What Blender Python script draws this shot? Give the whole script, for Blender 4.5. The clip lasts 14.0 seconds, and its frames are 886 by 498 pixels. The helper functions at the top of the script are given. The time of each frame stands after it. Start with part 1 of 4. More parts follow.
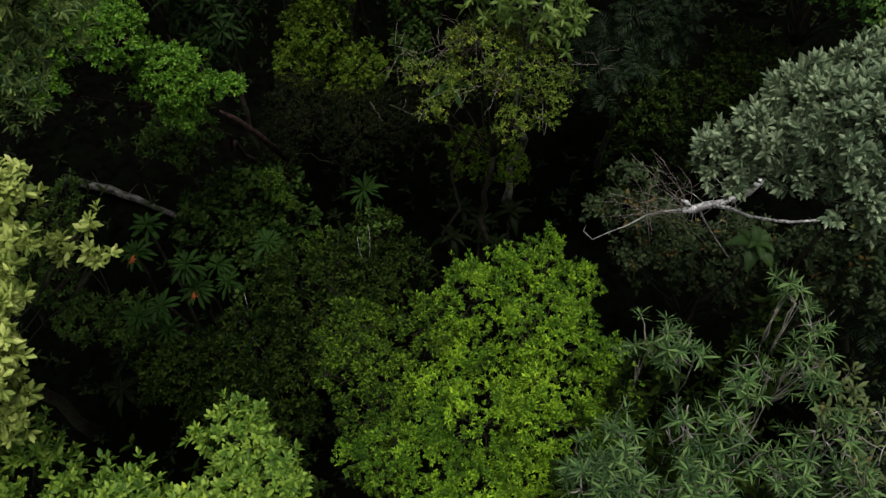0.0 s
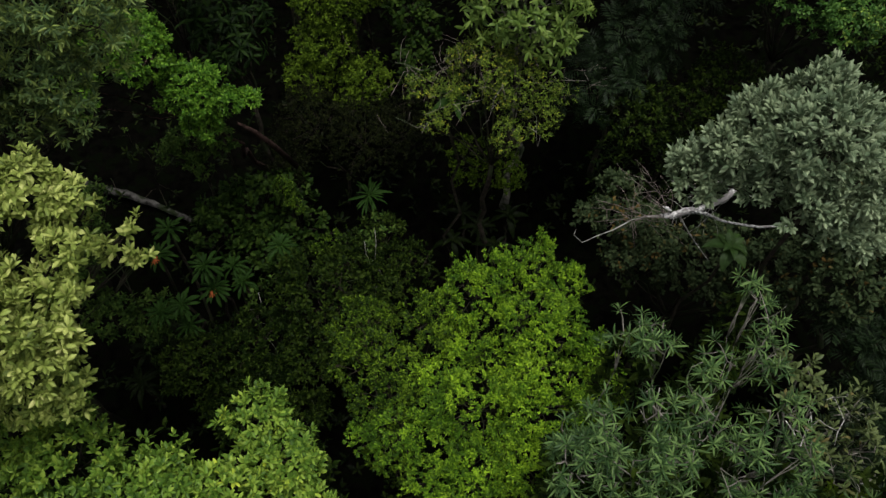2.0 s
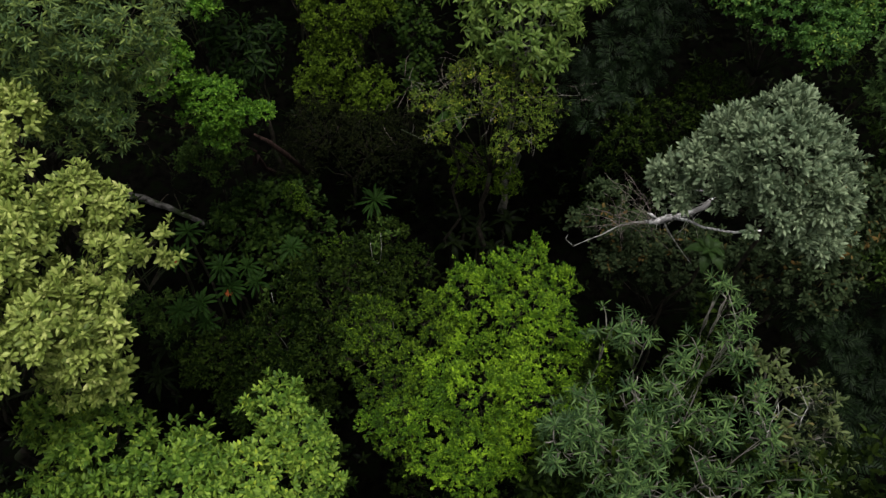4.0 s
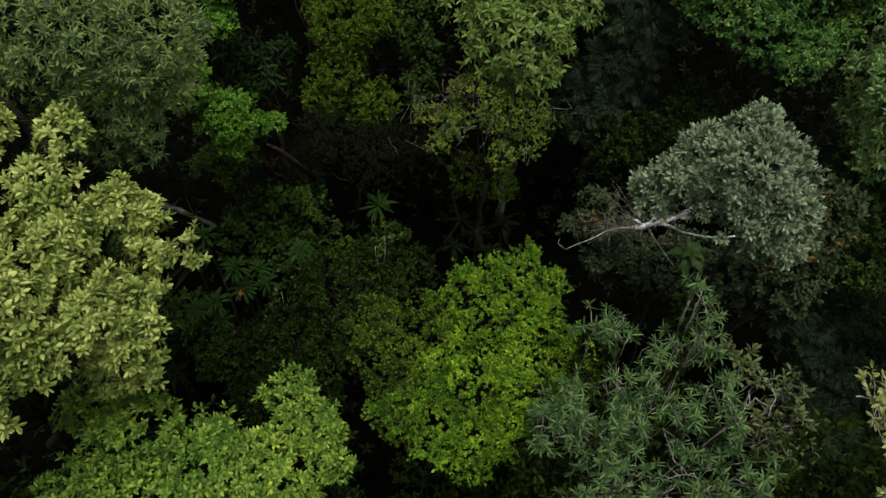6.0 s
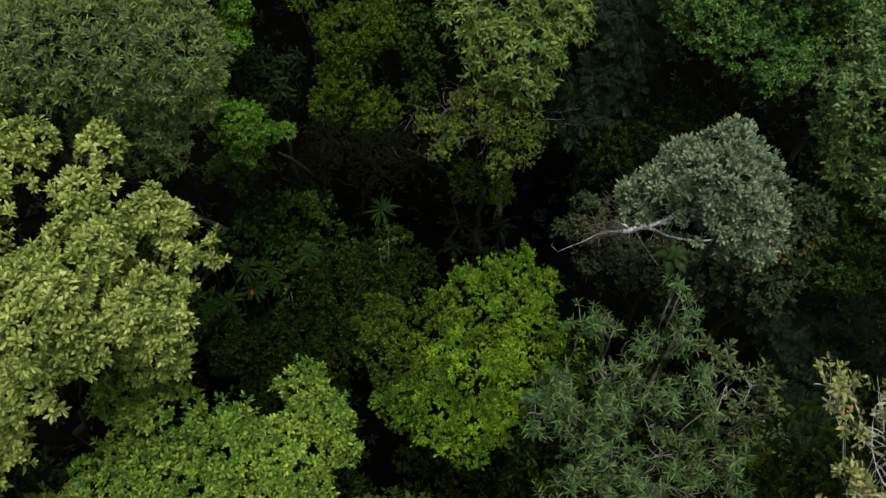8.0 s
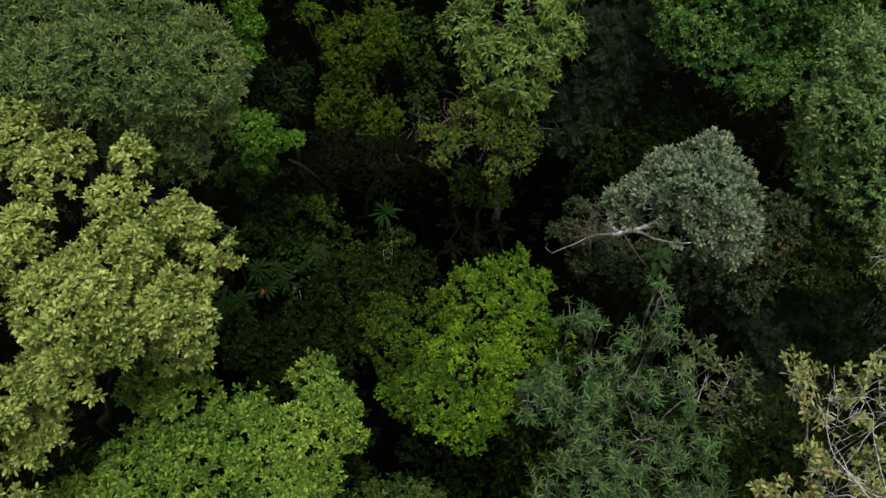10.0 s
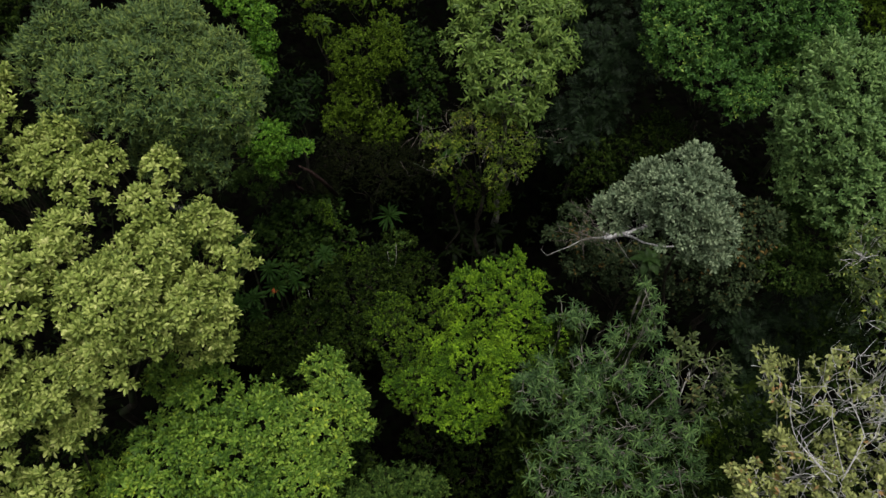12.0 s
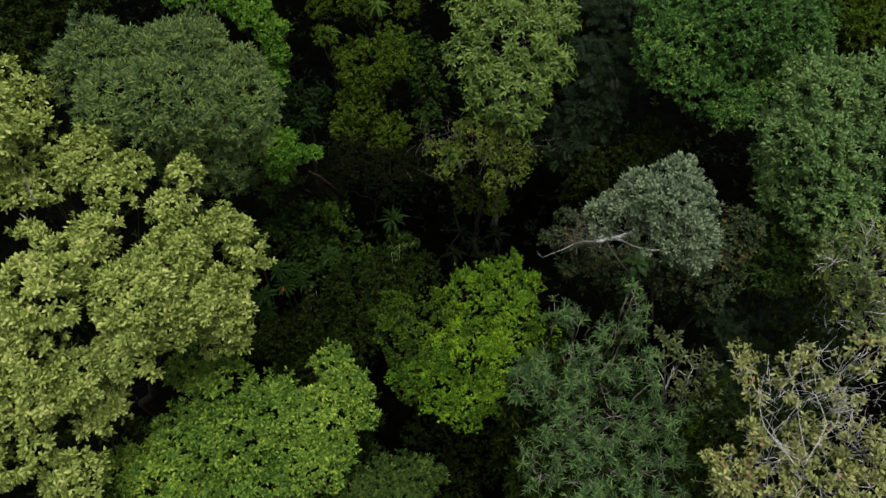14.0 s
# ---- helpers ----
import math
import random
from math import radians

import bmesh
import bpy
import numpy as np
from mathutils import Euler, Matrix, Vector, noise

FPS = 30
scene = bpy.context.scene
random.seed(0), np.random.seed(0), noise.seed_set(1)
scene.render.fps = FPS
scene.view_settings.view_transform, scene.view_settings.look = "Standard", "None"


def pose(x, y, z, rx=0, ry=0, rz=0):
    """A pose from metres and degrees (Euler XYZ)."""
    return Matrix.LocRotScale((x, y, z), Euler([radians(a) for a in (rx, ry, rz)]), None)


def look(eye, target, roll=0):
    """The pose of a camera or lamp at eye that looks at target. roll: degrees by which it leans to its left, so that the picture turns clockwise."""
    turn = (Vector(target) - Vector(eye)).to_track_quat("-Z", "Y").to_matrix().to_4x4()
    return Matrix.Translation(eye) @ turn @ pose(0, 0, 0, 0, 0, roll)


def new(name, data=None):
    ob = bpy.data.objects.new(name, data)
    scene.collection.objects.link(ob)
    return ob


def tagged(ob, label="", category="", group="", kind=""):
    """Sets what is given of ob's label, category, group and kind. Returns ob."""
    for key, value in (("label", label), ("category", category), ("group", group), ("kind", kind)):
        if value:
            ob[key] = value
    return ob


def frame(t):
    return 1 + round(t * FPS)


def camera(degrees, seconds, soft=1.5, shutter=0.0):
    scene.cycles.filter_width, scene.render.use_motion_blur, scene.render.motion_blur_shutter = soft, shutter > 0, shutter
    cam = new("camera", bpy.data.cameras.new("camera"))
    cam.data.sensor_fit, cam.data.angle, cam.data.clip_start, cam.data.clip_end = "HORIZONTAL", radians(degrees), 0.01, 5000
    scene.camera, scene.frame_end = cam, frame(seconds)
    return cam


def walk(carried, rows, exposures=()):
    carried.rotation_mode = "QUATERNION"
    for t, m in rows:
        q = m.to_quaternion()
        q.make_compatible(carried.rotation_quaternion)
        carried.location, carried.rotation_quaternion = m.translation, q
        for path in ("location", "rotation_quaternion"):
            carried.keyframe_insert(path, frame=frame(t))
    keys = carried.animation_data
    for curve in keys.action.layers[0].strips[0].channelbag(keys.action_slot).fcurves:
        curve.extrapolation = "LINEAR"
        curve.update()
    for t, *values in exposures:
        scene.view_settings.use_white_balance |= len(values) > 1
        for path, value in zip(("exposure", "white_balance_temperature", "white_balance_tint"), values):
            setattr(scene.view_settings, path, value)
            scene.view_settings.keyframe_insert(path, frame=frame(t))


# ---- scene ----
cam = camera(60.7, 14.0, soft=1.5)
METRES, EYE, TILT, LEAN, TURN = 13.0, 29.5, -60.0, 0.0, 0.0
ROWS = [
    (0.0, 0.0, 0.0, 0.0, -0.0, 0.0, -0.0),
    (0.5, -0.0014, -0.0352, 0.0003, -0.0, 0.0, -0.0),
    (1.0, -0.0028, -0.0705, -0.0005, -0.02, 0.07, -0.01),
    (1.5, -0.0041, -0.1061, -0.0006, -0.04, 0.12, -0.03),
    (2.0, -0.0044, -0.1418, -0.0005, -0.04, 0.18, -0.06),
    (2.5, -0.0054, -0.1775, -0.0005, -0.04, 0.22, -0.08),
    (3.0, -0.0068, -0.213, -0.0001, -0.04, 0.26, -0.11),
    (5.5, -0.0124, -0.3896, 0.0041, -0.14, 0.39, -0.36),
    (6.0, -0.0138, -0.4254, 0.0049, -0.16, 0.42, -0.38),
    (6.5, -0.0154, -0.4609, 0.0057, -0.17, 0.44, -0.39),
    (7.0, -0.0165, -0.4961, 0.0056, -0.18, 0.48, -0.4),
    (7.5, -0.0181, -0.5311, 0.0061, -0.2, 0.51, -0.42),
    (8.0, -0.0195, -0.5663, 0.0067, -0.24, 0.51, -0.43),
    (10.5, -0.0236, -0.7435, 0.0068, -0.25, 0.64, -0.5),
    (11.0, -0.0252, -0.7802, 0.0079, -0.24, 0.66, -0.5),
    (11.5, -0.0266, -0.8169, 0.0086, -0.24, 0.66, -0.54),
    (12.0, -0.0275, -0.8537, 0.009, -0.23, 0.67, -0.67),
    (12.5, -0.0288, -0.8903, 0.0098, -0.23, 0.67, -0.74),
    (13.0, -0.0299, -0.9264, 0.0104, -0.22, 0.69, -0.76),
    (13.5, -0.0312, -0.9628, 0.0112, -0.23, 0.7, -0.85),
    (14.0, -0.0327, -0.9993, 0.0125, -0.24, 0.69, -1.09),
]
walk(cam, [(t, pose(0, 0, EYE, TILT, LEAN, TURN) @ pose(METRES * x, METRES * y, METRES * z, 90 + pitch, roll, yaw)) for t, x, y, z, yaw, pitch, roll in ROWS])

# ---- light: an overcast tropical sky with a soft, high sun ----
scene.view_settings.exposure = 0.82
SUN_UP, SUN_ROUND = 84.0, 120.0
world = bpy.data.worlds.new("overcast_sky")
scene.world = world
world.use_nodes = True
wn, wl = world.node_tree.nodes, world.node_tree.links
wn.clear()
sky = wn.new("ShaderNodeTexSky")
sky.sky_type, sky.sun_disc = "NISHITA", False
sky.sun_elevation, sky.sun_rotation = radians(SUN_UP), radians(SUN_ROUND)
sky.dust_density = 3.0
veil = wn.new("ShaderNodeHueSaturation")
veil.inputs["Saturation"].default_value = 0.1
back = wn.new("ShaderNodeBackground")
back.inputs["Strength"].default_value = 0.08
wo = wn.new("ShaderNodeOutputWorld")
wl.new(sky.outputs[0], veil.inputs["Color"])
wl.new(veil.outputs[0], back.inputs["Color"])
wl.new(back.outputs[0], wo.inputs["Surface"])

sun = new("sun", bpy.data.lights.new("sun", "SUN"))
sun.data.energy, sun.data.angle, sun.data.color = 2.4, radians(30), (1.0, 0.955, 0.95)
up, rnd = radians(SUN_UP), radians(SUN_ROUND)
sun.matrix_world = look((20 * math.sin(rnd) * math.cos(up), 20 * math.cos(rnd) * math.cos(up), 60 + 20 * math.sin(up)), (0, 0, 60))


# ---- materials ----
def blank(name):
    m = bpy.data.materials.new(name)
    m.use_nodes = True
    n = m.node_tree.nodes
    n.clear()
    return m, n, m.node_tree.links


def leaf_material(name, low, mid, high, rough=0.5, through_share=0.3, patch=0.35, odd=None, gloss=0.17):
    """Leaf blades: each blade its own tone, broad patches of older and newer growth, a part of the light passing through."""
    m, n, k = blank(name)
    geo, info, tex = n.new("ShaderNodeNewGeometry"), n.new("ShaderNodeObjectInfo"), n.new("ShaderNodeTexCoord")
    wide = n.new("ShaderNodeTexNoise")
    wide.inputs["Scale"].default_value, wide.inputs["Detail"].default_value = 0.95, 3.0
    k.new(tex.outputs["Object"], wide.inputs["Vector"])
    fine = n.new("ShaderNodeTexNoise")
    fine.inputs["Scale"].default_value, fine.inputs["Detail"].default_value = 28.0, 2.0
    k.new(tex.outputs["Object"], fine.inputs["Vector"])
    mix = n.new("ShaderNodeMath")
    mix.operation = "MULTIPLY_ADD"
    k.new(wide.outputs["Fac"], mix.inputs[0])
    mix.inputs[1].default_value = patch * 2
    k.new(geo.outputs["Random Per Island"], mix.inputs[2])
    shift = n.new("ShaderNodeMath")
    shift.operation = "MULTIPLY_ADD"
    k.new(info.outputs["Random"], shift.inputs[0])
    shift.inputs[1].default_value = 0.2
    k.new(mix.outputs[0], shift.inputs[2])
    grain = n.new("ShaderNodeMath")
    grain.operation = "MULTIPLY_ADD"
    k.new(fine.outputs["Fac"], grain.inputs[0])
    grain.inputs[1].default_value = 0.25
    k.new(shift.outputs[0], grain.inputs[2])
    fit = n.new("ShaderNodeMapRange")
    fit.inputs["From Min"].default_value = patch * 0.6 + 0.25
    fit.inputs["From Max"].default_value = patch * 1.4 + 1.12
    k.new(grain.outputs[0], fit.inputs["Value"])
    ramp = n.new("ShaderNodeValToRGB")
    ramp.color_ramp.elements[0].position, ramp.color_ramp.elements[0].color = 0.05, (*low, 1)
    ramp.color_ramp.elements[1].position, ramp.color_ramp.elements[1].color = 0.9, (*high, 1)
    e = ramp.color_ramp.elements.new(0.5)
    e.color = (*mid, 1)
    if odd:
        e = ramp.color_ramp.elements.new(0.985)
        e.color = (*odd, 1)
    k.new(fit.outputs[0], ramp.inputs["Fac"])
    # the crease along the midrib, a paler rib and a duller margin
    uv, part_uv = n.new("ShaderNodeUVMap"), n.new("ShaderNodeSeparateXYZ")
    uv.uv_map = "blade"
    k.new(uv.outputs[0], part_uv.inputs[0])
    centre = n.new("ShaderNodeMath")
    centre.operation = "SUBTRACT"
    k.new(part_uv.outputs["X"], centre.inputs[0])
    centre.inputs[1].default_value = 0.5
    away = n.new("ShaderNodeMath")
    away.operation = "ABSOLUTE"
    k.new(centre.outputs[0], away.inputs[0])
    rib = n.new("ShaderNodeValToRGB")
    rib.color_ramp.elements[0].position, rib.color_ramp.elements[0].color = 0.01, (0.9, 0.9, 0.9, 1)
    rib.color_ramp.elements[1].position, rib.color_ramp.elements[1].color = 0.42, (0.66, 0.66, 0.66, 1)
    e = rib.color_ramp.elements.new(0.09)
    e.color = (0.72, 0.72, 0.72, 1)
    k.new(away.outputs[0], rib.inputs["Fac"])
    tone = n.new("ShaderNodeVectorMath")
    tone.operation = "MULTIPLY"
    k.new(ramp.outputs["Color"], tone.inputs[0])
    k.new(rib.outputs["Color"], tone.inputs[1])
    full = n.new("ShaderNodeVectorMath")
    full.operation = "SCALE"
    full.inputs["Scale"].default_value = 1.42
    k.new(tone.outputs[0], full.inputs[0])
    crease = n.new("ShaderNodeBump")
    crease.inputs["Strength"].default_value, crease.inputs["Distance"].default_value = 0.5, 0.05
    k.new(away.outputs[0], crease.inputs["Height"])
    b = n.new("ShaderNodeBsdfPrincipled")
    b.inputs["Roughness"].default_value = rough
    b.inputs["Specular IOR Level"].default_value = gloss
    k.new(full.outputs[0], b.inputs["Base Color"])
    k.new(crease.outputs[0], b.inputs["Normal"])
    tr = n.new("ShaderNodeBsdfTranslucent")
    k.new(full.outputs[0], tr.inputs["Color"])
    ms = n.new("ShaderNodeMixShader")
    ms.inputs["Fac"].default_value = through_share
    k.new(b.outputs[0], ms.inputs[1])
    k.new(tr.outputs[0], ms.inputs[2])
    out = n.new("ShaderNodeOutputMaterial")
    k.new(ms.outputs[0], out.inputs["Surface"])
    return m


def bark_material(name, dark, pale, scale=6.0, rough=0.85, moss=None, gloss=0.2):
    m, n, k = blank(name)
    tex, info = n.new("ShaderNodeTexCoord"), n.new("ShaderNodeObjectInfo")
    a = n.new("ShaderNodeTexNoise")
    a.inputs["Scale"].default_value, a.inputs["Detail"].default_value = scale, 6.0
    k.new(tex.outputs["Object"], a.inputs["Vector"])
    ramp = n.new("ShaderNodeValToRGB")
    ramp.color_ramp.elements[0].position, ramp.color_ramp.elements[0].color = 0.35, (*dark, 1)
    ramp.color_ramp.elements[1].position, ramp.color_ramp.elements[1].color = 0.62, (*pale, 1)
    k.new(a.outputs["Fac"], ramp.inputs["Fac"])
    colour = ramp.outputs["Color"]
    if moss:
        w = n.new("ShaderNodeTexNoise")
        w.inputs["Scale"].default_value = 1.7
        k.new(tex.outputs["Object"], w.inputs["Vector"])
        r2 = n.new("ShaderNodeValToRGB")
        r2.color_ramp.elements[0].position, r2.color_ramp.elements[1].position = 0.5, 0.6
        k.new(w.outputs["Fac"], r2.inputs["Fac"])
        mx = n.new("ShaderNodeMixRGB")
        k.new(r2.outputs["Color"], mx.inputs["Fac"])
        k.new(colour, mx.inputs["Color1"])
        mx.inputs["Color2"].default_value = (*moss, 1)
        colour = mx.outputs["Color"]
    b = n.new("ShaderNodeBsdfPrincipled")
    b.inputs["Roughness"].default_value = rough
    b.inputs["Specular IOR Level"].default_value = gloss
    k.new(colour, b.inputs["Base Color"])
    bump = n.new("ShaderNodeBump")
    bump.inputs["Strength"].default_value, bump.inputs["Distance"].default_value = 0.6, 0.03
    f = n.new("ShaderNodeTexNoise")
    f.inputs["Scale"].default_value, f.inputs["Detail"].default_value = scale * 5, 4.0
    k.new(tex.outputs["Object"], f.inputs["Vector"])
    k.new(f.outputs["Fac"], bump.inputs["Height"])
    k.new(bump.outputs["Normal"], b.inputs["Normal"])
    out = n.new("ShaderNodeOutputMaterial")
    k.new(b.outputs[0], out.inputs["Surface"])
    return m


BARK = {
    # trunks and limbs in gaps: bark colour lowered to pass for shade
    "dark": bark_material("shade_darkened_bark", (0.012, 0.01, 0.008), (0.034, 0.029, 0.022), moss=(0.02, 0.028, 0.012), gloss=0.05),
    "grey": bark_material("grey_bark", (0.06, 0.055, 0.048), (0.2, 0.185, 0.16), moss=(0.05, 0.065, 0.035)),
    "white": bark_material("white_bark", (0.2, 0.19, 0.185), (0.5, 0.49, 0.475), scale=9.0),
    "bleached": bark_material("bleached_wood", (0.03, 0.028, 0.028), (0.72, 0.71, 0.69), scale=14.0, moss=(0.2, 0.19, 0.185)),
    "weathered": bark_material("weathered_wood", (0.10, 0.095, 0.085), (0.42, 0.41, 0.38), scale=7.0),
    # mossy grey log bark, darkened in colour for the shade it lies in
    "log": bark_material("shade_darkened_mossy_bark", (0.006, 0.006, 0.005), (0.05, 0.048, 0.044), scale=5.0, moss=(0.01, 0.014, 0.006), gloss=0.05),
    "twig": bark_material("dead_twig_bark", (0.07, 0.054, 0.048), (0.21, 0.175, 0.16)),
    # red bark blackened so that the leaning stem seems to fade into shade
    "stem": bark_material("shade_darkened_red_bark", (0.008, 0.005, 0.004), (0.03, 0.018, 0.015), gloss=0.05),
    "red": bark_material("red_bark", (0.045, 0.03, 0.022), (0.13, 0.09, 0.07)),
}

# Species: blade length and width (m), blades to a shoot, their angle from the shoot, droop, cover, make-up of the shoot,
# colours, bark, share of bare twigs.
SPECIES = {
    "yellow": dict(waist=1.0, size=(0.215, 0.082), blades=9, spread=54, droop=0.18, cover=2.8, form="whorl", bark="dark", twigs=0.04, tuft=0.25,
                   mat=leaf_material("pale_yellow_green_leaf", (0.044, 0.073, 0.011), (0.18, 0.234, 0.046), (0.355, 0.405, 0.11), odd=(0.43, 0.45, 0.16), patch=0.65)),
    "olive": dict(size=(0.21, 0.048), blades=9, spread=50, droop=0.12, cover=2.2, form="whorl", bark="dark", twigs=0.08, tuft=0.2,
                  mat=leaf_material("olive_green_leaf", (0.03643, 0.06882, 0.02565), (0.08298, 0.1366, 0.0418), (0.1822, 0.2429, 0.057))),
    "lime": dict(size=(0.2, 0.092), blades=7, spread=56, droop=0.08, cover=2.2, form="whorl", bark="dark", twigs=0.05, tuft=0.24,
                 mat=leaf_material("lime_green_leaf", (0.027, 0.066, 0.0105), (0.083, 0.158, 0.0175), (0.205, 0.305, 0.04), odd=(0.33, 0.41, 0.035), patch=0.7)),
    "bright": dict(dome=0.2, size=(0.11, 0.034), blades=9, spread=46, droop=0.1, cover=1.75, form="whorl", bark="dark", twigs=0.06, tuft=0.16, even=0.95,
                   mat=leaf_material("vivid_green_leaf", (0.0095, 0.034, 0.003), (0.061, 0.141, 0.008), (0.29, 0.475, 0.026), patch=1.1)),
    "grey": dict(waist=1.0, size=(0.23, 0.07), blades=10, spread=38, droop=0.12, cover=3.4, form="whorl", bark="dark", twigs=0.05, tuft=0.22,
                 mat=leaf_material("grey_green_leaf", (0.05533, 0.08621, 0.04446), (0.1221, 0.1686, 0.09234), (0.2242, 0.2826, 0.1582), rough=0.45)),
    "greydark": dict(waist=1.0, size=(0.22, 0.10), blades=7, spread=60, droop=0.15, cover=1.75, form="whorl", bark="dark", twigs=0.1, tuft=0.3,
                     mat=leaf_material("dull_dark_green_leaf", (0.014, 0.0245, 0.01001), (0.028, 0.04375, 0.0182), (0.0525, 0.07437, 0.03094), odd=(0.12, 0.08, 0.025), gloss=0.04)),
    "willow": dict(dome=0.12, size=(0.255, 0.042), blades=13, spread=60, droop=0.3, cover=0.78, form="whorl", bark="grey", twigs=0.8, tuft=0.34,
                   mat=leaf_material("narrow_blue_green_leaf", (0.012, 0.032, 0.0095), (0.041, 0.086, 0.025), (0.113, 0.188, 0.054), rough=0.48, odd=(0.1, 0.17, 0.05))),
    "tan": dict(dome=0.12, waist=1.0, size=(0.19, 0.082), blades=6, spread=54, droop=0.2, cover=1.15, form="whorl", bark="white", twigs=0.5, tuft=0.28,
                mat=leaf_material("tan_olive_leaf", (0.06, 0.072, 0.022), (0.165, 0.19, 0.058), (0.34, 0.375, 0.125), odd=(0.26, 0.15, 0.06))),
    "right": dict(dome=0.32, size=(0.22, 0.085), blades=8, spread=52, droop=0.18, cover=2.5, form="whorl", bark="dark", twigs=0.04, tuft=0.21,
                  mat=leaf_material("mid_green_leaf", (0.03414, 0.07179, 0.0197), (0.08263, 0.1511, 0.04104), (0.1706, 0.2645, 0.07798), patch=0.7)),
    # green darkened in colour to stand for shade under taller crowns
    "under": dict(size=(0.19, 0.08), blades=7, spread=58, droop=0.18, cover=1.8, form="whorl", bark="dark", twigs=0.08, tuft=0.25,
                  mat=leaf_material("shade_darkened_green_leaf", (0.0128, 0.0288, 0.0056), (0.0288, 0.0576, 0.0112), (0.068, 0.108, 0.0208), gloss=0.04)),
    "emerald": dict(size=(0.18, 0.08), blades=8, spread=56, droop=0.12, cover=2.4, form="whorl", bark="dark", twigs=0.06, tuft=0.22,
                    mat=leaf_material("emerald_leaf", (0.01673, 0.05158, 0.00918), (0.03903, 0.101, 0.01683), (0.08364, 0.1742, 0.03213), odd=(0.2, 0.3, 0.05))),
    "pale": dict(dome=0.3, size=(0.31, 0.108), blades=8, spread=66, droop=0.32, cover=1.9, form="whorl", bark="grey", twigs=0.06, tuft=0.36,
                 mat=leaf_material("pale_drooping_leaf", (0.0357, 0.0696, 0.0108), (0.08075, 0.1375, 0.0234), (0.1615, 0.2349, 0.0495))),
    # darker copy of the vivid green leaf, for that crown's shaded side
    "leafgreen": dict(dome=0.25, size=(0.115, 0.043), blades=8, spread=50, droop=0.1, cover=1.4, form="whorl", bark="dark", twigs=0.1, tuft=0.19,
                      mat=leaf_material("dimmed_vivid_leaf", (0.005, 0.0155, 0.002), (0.0255, 0.058, 0.0048), (0.12, 0.2, 0.0128), patch=0.5, gloss=0.12)),
    # broad understorey leaf whose colour already holds the gap's shade
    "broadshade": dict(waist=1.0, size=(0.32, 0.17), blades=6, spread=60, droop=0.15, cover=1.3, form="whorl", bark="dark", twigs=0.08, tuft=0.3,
                       mat=leaf_material("shade_darkened_broad_leaf", (0.00425, 0.0102, 0.0017), (0.01105, 0.0255, 0.00425), (0.0289, 0.0527, 0.0085), gloss=0.04)),
    "brown": dict(dome=0.1, waist=1.0, size=(0.26, 0.085), blades=7, spread=56, droop=0.2, cover=1.0, form="whorl", bark="grey", twigs=0.7, tuft=0.3,
                  mat=leaf_material("brown_olive_leaf", (0.028, 0.042, 0.01365), (0.06, 0.085, 0.0273), (0.108, 0.14, 0.04725), odd=(0.15, 0.125, 0.045))),
    "palelimb": dict(dome=0.2, size=(0.17, 0.07), blades=7, spread=58, droop=0.2, cover=1.3, form="whorl", bark="white", twigs=0.2, tuft=0.3,
                     mat=leaf_material("dusty_green_leaf", (0.04, 0.065, 0.02), (0.085, 0.125, 0.04), (0.17, 0.23, 0.06), odd=(0.30, 0.32, 0.04))),
    "paddle": dict(size=(0.3, 0.1), blades=6, spread=60, droop=0.2, cover=1.0, form="whorl", bark="grey", twigs=0.0,
                   mat=leaf_material("broad_green_leaf", (0.0168, 0.0396, 0.0084), (0.03, 0.066, 0.0132), (0.051, 0.096, 0.0204), gloss=0.2)),
    # ground plants and undergrowth: leaf colour blackened in place of floor shade
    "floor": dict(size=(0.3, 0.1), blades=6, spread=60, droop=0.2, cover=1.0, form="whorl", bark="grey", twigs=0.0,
                  mat=leaf_material("shade_darkened_floor_leaf", (0.00126, 0.00294, 0.00063), (0.00336, 0.00672, 0.00126), (0.00924, 0.01512, 0.00252), gloss=0.04)),
    # near-black leaf: the shade below the canopy is put into its colour
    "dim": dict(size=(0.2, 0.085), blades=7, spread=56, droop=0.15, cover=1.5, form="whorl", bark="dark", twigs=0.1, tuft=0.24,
                mat=leaf_material("shade_darkened_leaf", (0.002401, 0.006403, 0.001201), (0.008004, 0.01681, 0.002401), (0.02882, 0.04802, 0.006403), patch=0.6, gloss=0.04)),
    "ygr": dict(size=(0.17, 0.075), blades=7, spread=58, droop=0.15, cover=1.7, form="whorl", bark="dark", twigs=0.1, tuft=0.27,
                mat=leaf_material("yellow_green_leaf", (0.01246, 0.02716, 0.002214), (0.03272, 0.06035, 0.005166), (0.0779, 0.1245, 0.01033), gloss=0.04)),
    # green hanging leaf with the surrounding shade painted into its tones
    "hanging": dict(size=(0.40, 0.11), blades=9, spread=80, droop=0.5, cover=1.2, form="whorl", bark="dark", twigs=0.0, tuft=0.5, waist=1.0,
                    mat=leaf_material("shade_darkened_hanging_leaf", (0.001925, 0.00539, 0.001155), (0.00462, 0.01193, 0.00231), (0.01155, 0.02502, 0.00462), gloss=0.04)),
    "lobe": dict(size=(0.15, 0.065), blades=8, spread=56, droop=0.1, cover=3.2, form="whorl", bark="stem", twigs=0.06, tuft=0.22,
                 mat=leaf_material("fresh_green_leaf", (0.01742, 0.05842, 0.004896), (0.05227, 0.1363, 0.00918), (0.1255, 0.2493, 0.02203))),
    "twiggy": dict(dome=0.25, size=(0.105, 0.04), blades=5, spread=60, droop=0.15, cover=0.72, form="whorl", bark="dark", twigs=0.25, tuft=0.3,
